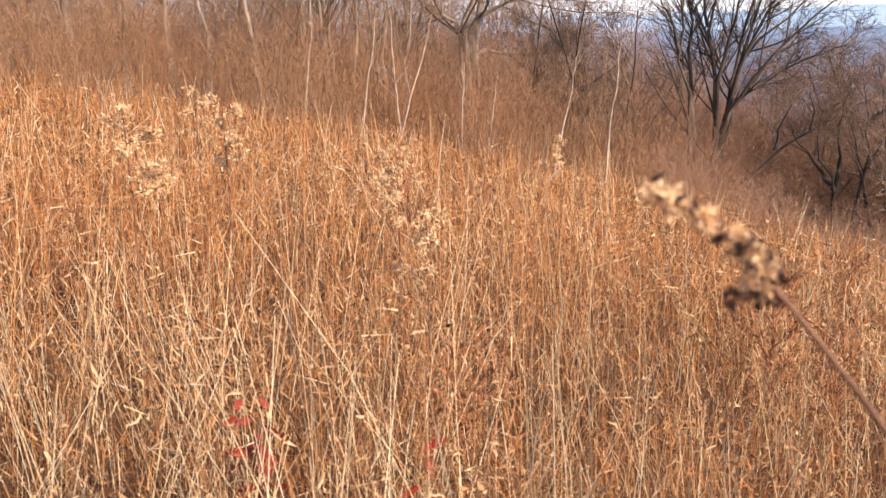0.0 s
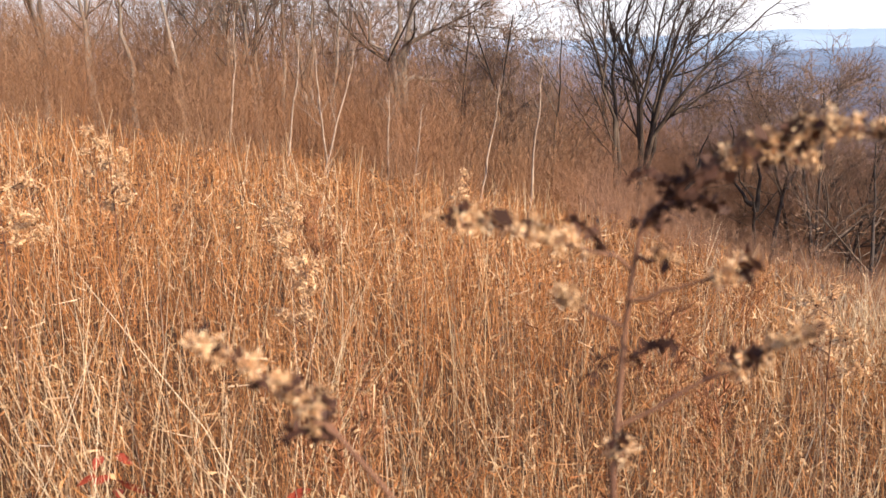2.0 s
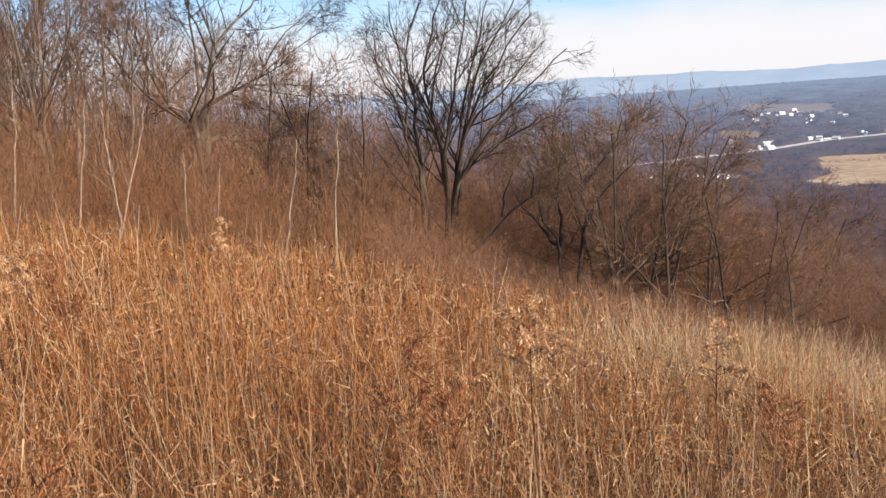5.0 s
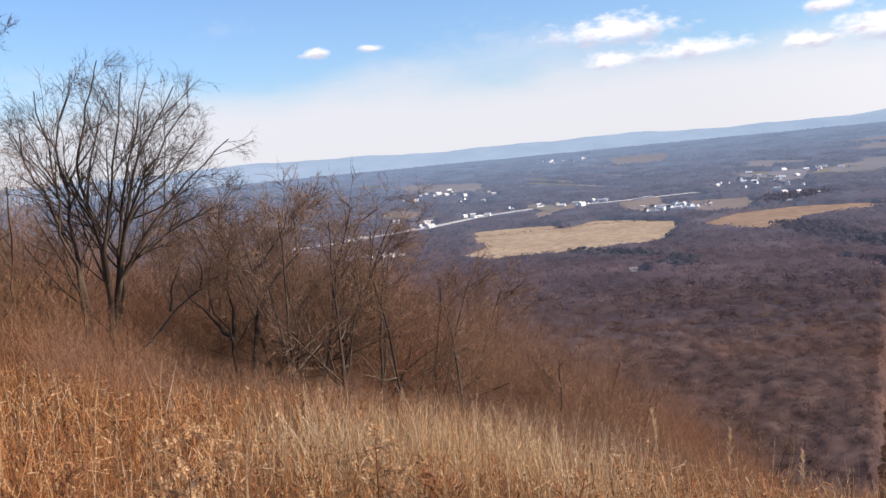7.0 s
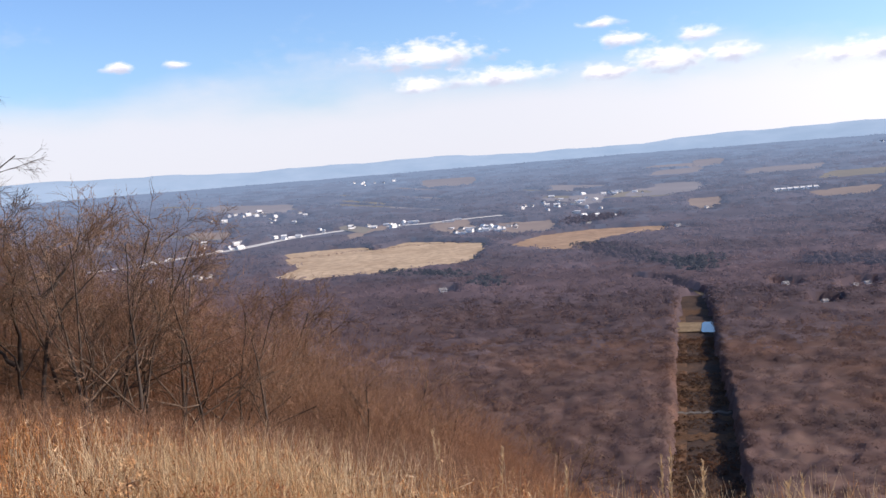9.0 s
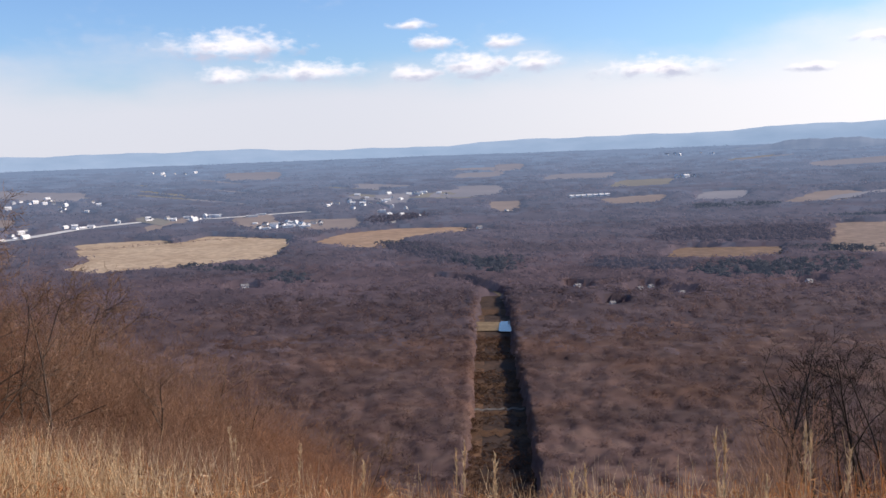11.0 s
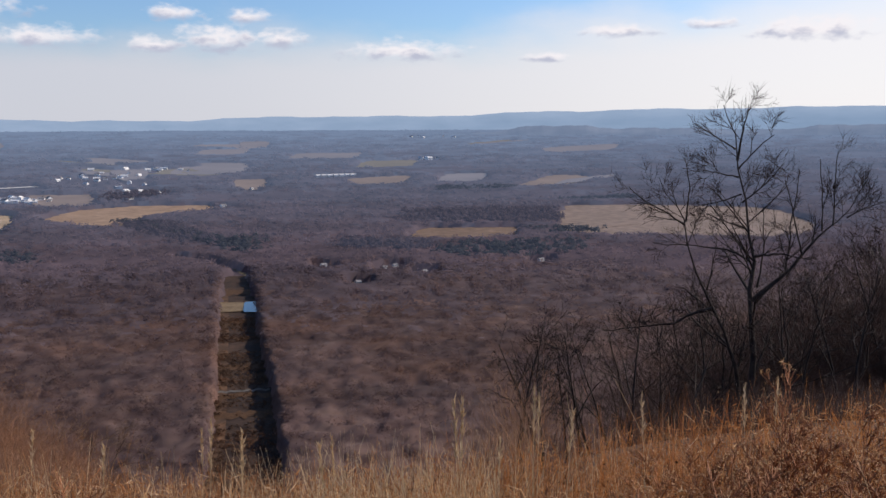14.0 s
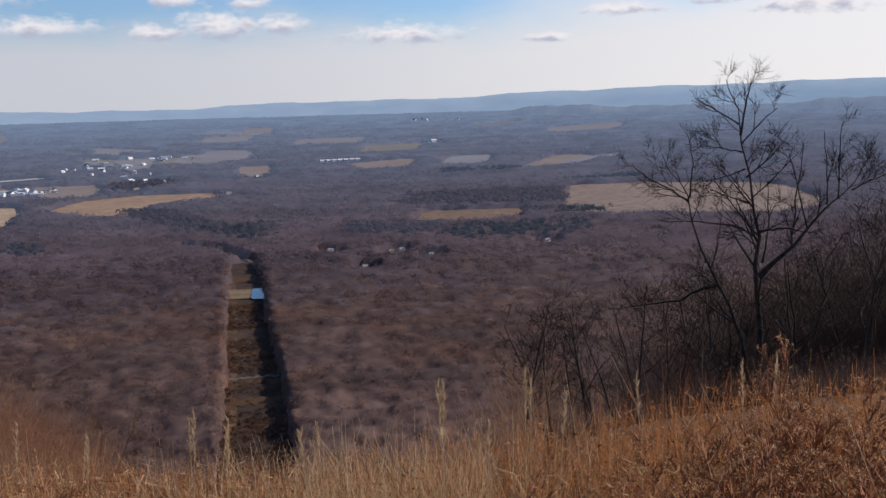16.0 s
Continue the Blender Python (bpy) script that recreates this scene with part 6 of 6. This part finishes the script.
def make_goldenrod(name, at, h, seed, label, arms, fine=True):
    """A withered goldenrod: stem, curled dead leaves, and arching side sprays beaded with grey fluff."""
    gg = np.random.default_rng(seed)
    ob = root(name, at, label, "goldenrod", "withered goldenrods")
    line = np.array([(0, 0, 0), (0.01, 0, h * 0.4), (-0.01, 0.01, h * 0.75), (0.01, 0, h)])
    part("stem", quick_mesh("stem", *tubes(resample(line, 10)[None], np.linspace(0.0042, 0.0019, 10)[None], 7), M_STALK, True), ob)
    for z0, along, up, L, dens in arms:
        a = radians(along)
        o = np.array([math.cos(a), math.sin(a), 0.0])
        t = np.linspace(0, 1, 7)[:, None]
        base = np.array([0, 0, z0])
        P = base + o * L * t + np.array([0, 0, 1.0]) * (up * t * 1.35 - up * 0.5 * t ** 2.2)
        P = P + gg.normal(0, 0.0025, P.shape) * t
        spray = part("spray", quick_mesh("spray", *tubes(P[None], np.linspace(0.0018, 0.0007, 7)[None], 5), M_STALK, True), ob)
        beads, husks = [], []
        m = int(dens * L / 0.0062)
        u = gg.uniform(0.3, 1.0, m)
        for q in u:
            c = np.array([np.interp(q, t[:, 0], P[:, k]) for k in range(3)]) + gg.normal(0, 0.0055, 3) + (0, 0, 0.003)
            beads.append(fluff_ball(c + gg.normal(0, 0.008, 3), gg.uniform(0.012, 0.02), 11, gg))
            if gg.uniform() < 0.12:
                husks.append(flakes(c[None] + gg.normal(0, 0.004, (1, 3)), np.array([gg.uniform(0.004, 0.009)])))
        tagged(part("fluff", quick_mesh("fluff", *merged(*beads), M_GOLDENROD), spray, "cream-tan seed fluff"), kind="stuff")
        if husks:
            tagged(part("husk", quick_mesh("husk", *merged(*husks), M_DEADLEAF), spray, "dark dry husks"), kind="stuff")
    for k in range(9 if fine else 4):
        z0 = h * gg.uniform(0.35, 0.93)
        a = gg.uniform(0, 6.283)
        o = np.array([math.cos(a), math.sin(a), 0])
        L = gg.uniform(0.03, 0.055)
        Q = np.array([[(0, 0, z0), o * L * 0.5 + (0, 0, z0 + L * 0.3), o * L * 0.85 + (0, 0, z0 + L * 0.05), o * L * 0.8 + (0, 0, z0 - L * 0.35)]])
        part("leaf", quick_mesh("leaf", *ribbons(Q, np.array([[0.002, 0.009, 0.007, 0.001]]), np.array([[-o[1] * 0.8, o[0] * 0.8, 0.5]])), M_DEADLEAF), ob)
    return ob


# the goldenrods that stand close to the path: the stem's upper part, then each spray with its density of fluff
def near_goldenrod(foot, stem, sprays, leaves, seed, label):
    gg = np.random.default_rng(seed)
    fz = float(terrain(*foot))
    ob = root("goldenrod", pose(*foot, fz), label, "goldenrod", "withered goldenrods")
    o = np.array([*foot, fz])
    line = resample([(*foot, fz)] + stem, 16) - o
    part("stem", quick_mesh("stem", *tubes(line[None], np.linspace(0.0022, 0.0014, 16)[None], 7), M_STALK, True), ob)
    for pts, dens, start in sprays:
        P = resample(pts, 9) - o
        P[1:] += gg.normal(0, 0.0012, P[1:].shape)
        L = np.linalg.norm(np.diff(P, axis=0), axis=1).sum()
        spray = part("spray", quick_mesh("spray", *tubes(P[None], np.linspace(0.0016, 0.0008, 9)[None], 5), M_STALK, True), ob)
        t = np.linspace(0, 1, 9)
        beads, husks = [], []
        for q in np.sort(gg.uniform(start, 1.0, max(3, int(dens * L / 0.0042)))):
            c = np.array([np.interp(q, t, P[:, k]) for k in range(3)]) + gg.normal(0, 0.0034, 3) + (0, 0, 0.002)
            if gg.uniform() < 0.68:
                beads.append(fluff_ball(c, gg.uniform(0.0036, 0.0058), 20, gg))
            else:
                husks.append(flakes(c[None], np.array([gg.uniform(0.004, 0.008)])))
        if beads:
            tagged(part("fluff", quick_mesh("fluff", *merged(*beads), M_GOLDENROD), spray, "cream-tan seed fluff"), kind="stuff")
        if husks:
            tagged(part("husk", quick_mesh("husk", *merged(*husks), M_DEADLEAF), spray, "dark dry husks"), kind="stuff")
    for pts, wide in leaves:
        Q = resample(pts, 7)[None] - o
        w = wide * np.array([[0.2, 0.5, 0.85, 0.55, 0.7, 0.35, 0.1]])
        curl = np.repeat(Q[0, 1:-1], 5, 0) + gg.normal(0, wide * 0.28, (25, 3))
        part("leaf", quick_mesh("leaf", *merged(ribbons(Q, w, unit(gg.normal(size=(1, 3)))), ribbons(Q, w * 0.7, unit(gg.normal(size=(1, 3)))), flakes(curl, wide * gg.uniform(0.2, 0.5, 25))), M_DEADLEAF), ob, "curled dark dead leaf")


near_goldenrod((-0.845, 0.0), [(-0.854, 0.014, 1.408), (-0.86, 0.024, 1.446), (-0.865, 0.033, 1.486), (-0.862, 0.036, 1.521), (-0.86, 0.04, 1.546)], [
    ([(-0.86, 0.04, 1.546), (-0.85, 0.05, 1.568), (-0.831, 0.06, 1.587), (-0.809, 0.077, 1.601), (-0.791, 0.102, 1.608), (-0.773, 0.123, 1.606), (-0.754, 0.142, 1.598)], 2.4, 0.42),
    ([(-0.85, 0.05, 1.565), (-0.828, 0.062, 1.58), (-0.806, 0.08, 1.592), (-0.79, 0.10, 1.595)], 1.8, 0.55),
    ([(-0.863, 0.037, 1.525), (-0.867, 0.019, 1.536), (-0.867, -0.011, 1.546), (-0.869, -0.045, 1.558), (-0.873, -0.069, 1.566), (-0.872, -0.088, 1.568)], 2.0, 0.3),
    ([(-0.863, 0.03, 1.492), (-0.879, 0.021, 1.499), (-0.9, 0.013, 1.503)], 2.2, 0.7),
    ([(-0.859, 0.034, 1.508), (-0.843, 0.048, 1.515), (-0.825, 0.062, 1.523), (-0.806, 0.076, 1.528)], 1.6, 0.65),
    ([(-0.857, 0.021, 1.434), (-0.836, 0.05, 1.454), (-0.816, 0.071, 1.47), (-0.799, 0.086, 1.485), (-0.777, 0.103, 1.497)], 1.6, 0.5),
    ([(-0.861, 0.038, 1.534), (-0.845, 0.044, 1.531)], 2.0, 0.6),
    ([(-0.855, 0.017, 1.414), (-0.848, 0.017, 1.425)], 3.5, 0.3)],
    [([(-0.865, 0.022, 1.534), (-0.867, 0.009, 1.551), (-0.87, -0.008, 1.565)], 0.010), ([(-0.861, 0.029, 1.47), (-0.851, 0.039, 1.481), (-0.839, 0.046, 1.485), (-0.834, 0.046, 1.473)], 0.009),
     ([(-0.86, 0.04, 1.546), (-0.852, 0.048, 1.56), (-0.84, 0.054, 1.575)], 0.013), ([(-0.846, 0.051, 1.572), (-0.833, 0.055, 1.581), (-0.822, 0.066, 1.586)], 0.016), ([(-0.85, 0.05, 1.566), (-0.838, 0.066, 1.566), (-0.825, 0.08, 1.556)], 0.011), ([(-0.842, 0.052, 1.578), (-0.851, 0.036, 1.584), (-0.858, 0.024, 1.579)], 0.008), ([(-0.812, 0.074, 1.598), (-0.80, 0.09, 1.598), (-0.79, 0.10, 1.603)], 0.009), ([(-0.864, 0.03, 1.478), (-0.872, 0.02, 1.47), (-0.874, 0.015, 1.455)], 0.007), ([(-0.862, 0.036, 1.55), (-0.858, 0.036, 1.556), (-0.85, 0.06, 1.552)], 0.006)],
    5, "withered goldenrod with grey fluff beside the path")
near_goldenrod((-0.755, 0.0), [(-0.826, -0.073, 1.287), (-0.855, -0.100, 1.378), (-0.871, -0.113, 1.405), (-0.884, -0.126, 1.429), (-0.899, -0.144, 1.458)], [
    ([(-0.899, -0.144, 1.458), (-0.904, -0.157, 1.478), (-0.908, -0.174, 1.492), (-0.917, -0.193, 1.503), (-0.924, -0.211, 1.515)], 2.8, 0.1),
    ([(-0.897, -0.142, 1.455), (-0.902, -0.155, 1.471), (-0.908, -0.169, 1.483)], 2.0, 0.2)],
    [([(-0.901, -0.141, 1.468), (-0.906, -0.143, 1.474), (-0.908, -0.150, 1.482)], 0.008), ([(-0.897, -0.144, 1.455), (-0.906, -0.157, 1.461), (-0.913, -0.171, 1.455)], 0.010)],
    6, "leaning withered goldenrod with grey fluff beside the path")
for i, (x, y, tip) in enumerate([(-4.65, 0.71, 1.30), (-3.9, 0.15, 1.34), (-4.3, 1.35, 1.0), (-5.4, 1.9, 0.95), (-6.5, 1.1, 1.25), (-3.4, 1.0, 0.98), (-5.9, 3.4, 0.85), (-2.24, 2.23, 0.86), (-3.37, 3.65, 0.42), (-2.1, 3.1, 0.62)]):
    z = float(terrain(x, y))
    hh = tip - z
    gg = np.random.default_rng(200 + i)
    arms = [(hh * (1 - 0.035 * k), gg.uniform(0, 360), gg.uniform(0.02, 0.06), gg.uniform(0.07, 0.13) * (0.7 + 0.1 * k), 1.3) for k in range(7)]
    make_goldenrod("goldenrod", pose(x, y, z), hh, 300 + i, "withered goldenrod with pale fluffy head in the grass", arms, False)


def make_aster(seed, h, w, heads=M_WEEDHEAD, label="bushy dry reddish weed with small tan seed heads", size=1.0):
    """A bushy dry weed: many fine upright side stems ending in small tan heads."""
    gg = np.random.default_rng(seed)
    ob = root("dry_weed", pose(0, 0, -300), label, "weed", "bushy dry weeds")
    P = resample([(0, 0, 0), (0.01, 0, h * 0.5), (0, 0.01, h)], 6)[None]
    R = np.linspace(0.004, 0.0018, 6)[None]
    part("stem", quick_mesh("stem", *tubes(P, R, 6), M_WEEDSTEM, True), ob)
    P1, R1 = sprout(gg, P, R, 22, 0.36 * w, 38, 0.25, 0.1, 4, 0.35, 0.5, 0.0012)
    P2, R2 = sprout(gg, P1, R1, 8, 0.4, 40, 0.3, 0.12, 3, 0.4, 0.6, 0.0011)
    tagged(part("fine_growth", quick_mesh("fine_growth", *merged(tubes(P1, R1, 3), tubes(P2, R2, 3)), M_WEEDSTEM), ob, "fine wiry side stems"), kind="stuff")
    tips = np.concatenate([P1[:, -1], P2[:, -1]])
    balls = [fluff_ball(c, gg.uniform(0.010, 0.019) * size, 5, gg) for c in tips]
    tagged(part("seed_fluff", quick_mesh("seed_fluff", *merged(*balls), heads), ob), kind="stuff")
    return ob


weeds = [make_aster(s, 0.95, 1.0) for s in (1, 2, 3)]
for i, (x, y, k) in enumerate([(1.9, 3.3, 1.0), (2.4, 3.9, 1.05), (2.9, 3.6, 1.0), (2.1, 2.5, 0.95), (2.7, 2.8, 1.0), (3.4, 4.3, 1.1), (1.5, 2.7, 0.85), (3.0, 4.9, 1.1), (1.2, 2.2, 0.8), (3.6, 3.5, 1.05), (2.5, 3.3, 1.0), (2.0, 3.8, 0.95), (3.2, 3.1, 1.05), (2.2, 3.0, 0.9), (1.7, 3.0, 0.85), (2.8, 4.3, 1.0), (1.6, 2.2, 0.8), (2.4, 2.3, 0.9), (3.1, 2.4, 0.95), (1.3, 2.9, 0.8), (1.1, 3.3, 0.8), (1.5, 3.6, 0.85), (2.6, 3.6, 1.0), (3.3, 3.8, 1.05), (2.0, 4.4, 0.95), (2.5, 4.9, 1.0), (3.8, 4.0, 1.1), (2.9, 3.2, 1.0), (1.9, 2.8, 0.9), (2.3, 3.55, 1.0), (3.5, 4.9, 1.1), (4.0, 4.6, 1.1), (1.0, 2.7, 0.8), (1.35, 2.45, 0.8), (1.75, 2.5, 0.85), (2.05, 2.15, 0.85), (2.55, 2.6, 0.95), (2.9, 2.9, 1.0), (1.45, 3.25, 0.85), (1.75, 3.45, 0.9), (2.25, 4.1, 1.0), (2.65, 4.55, 1.0), (3.05, 4.6, 1.05), (3.35, 3.45, 1.0), (3.7, 4.4, 1.05), (0.8, 3.2, 0.75), (1.2, 3.9, 0.85), (-3.0, 2.6, 0.95), (-3.5, 2.8, 1.0), (-1.7, 4.2, 0.95), (-0.9, 4.6, 0.9), (-1.2, 3.0, 0.85), (-5.0, 5.2, 0.95), (-2.5, 4.4, 0.9), (-6.2, 2.4, 1.0), (-3.0, 0.9, 0.9)]):
    o = copy_thing(weeds[i % 3], pose(x, y, float(terrain(x, y)), 0, 0, rng.uniform(0, 360)))
    o.scale = (k * 1.1, k * 1.1, k * 0.8)
for x, y, k in ((2.62, 4.3, 1.12),):
    o = copy_thing(weeds[0], pose(x, y, float(terrain(x, y)), 0, 0, 40))
    o.scale = (k * 0.8, k * 0.8, k)
drop_kinds(weeds)
gloomy = [make_aster(s, 0.8, 0.9, M_SEED, "brown withered weed with dull tan heads", 0.8) for s in (21, 22)]
for i, (x, y) in enumerate([(-3.0, 5.2), (-2.7, 5.7), (-1.3, 6.0), (-3.9, 4.6), (-4.6, 3.9), (-3.1, 6.4)]):
    k = rng.uniform(0.55, 0.75)
    o = copy_thing(gloomy[i % 2], pose(x, y, float(terrain(x, y)), 0, 0, rng.uniform(0, 360)))
    o.scale = (k, k, k)
drop_kinds(gloomy)


def make_red_leaves(at, seed, n, h):
    """A low bramble whose leaves have turned red."""
    gg = np.random.default_rng(seed)
    ob = root("red_bramble", at, "low bramble with crimson autumn leaves in the grass", "bramble", "red brambles")
    P = resample([(0, 0, 0), (0.03, 0, h * 0.6), (0.08, 0.02, h)], 6)[None]
    part("stem", quick_mesh("stem", *tubes(P, np.linspace(0.003, 0.0015, 6)[None], 5), M_STALK, True), ob)
    for _ in range(n):
        a, L = gg.uniform(0, 6.283), gg.uniform(0.05, 0.085)
        o = np.array([math.cos(a), math.sin(a), gg.uniform(-0.5, 0.3)])
        c = np.array([0.05, 0.01, h * gg.uniform(0.7, 1.0)]) + gg.normal(0, 0.03, 3)
        t = np.linspace(0, 1, 5)[:, None]
        Q = c + o * L * t + np.array([0, 0, -0.35 * L]) * t ** 2
        side = unit(np.cross(o, gg.normal(size=3)))[None]
        part("leaf", quick_mesh("leaf", *ribbons(Q[None], np.array([[0.003, 0.02, 0.026, 0.017, 0.002]]), side), M_REDLEAF), ob)


for i, (x, y, n, top) in enumerate([(-2.80, 0.14, 26, 0.68), (-2.62, 0.55, 4, 0.62), (-1.0, 2.1, 5, 0.5), (-1.9, 1.4, 4, 0.45)]):
    z = float(terrain(x, y))
    make_red_leaves(pose(x, y, z), 60 + i, n, top - z)
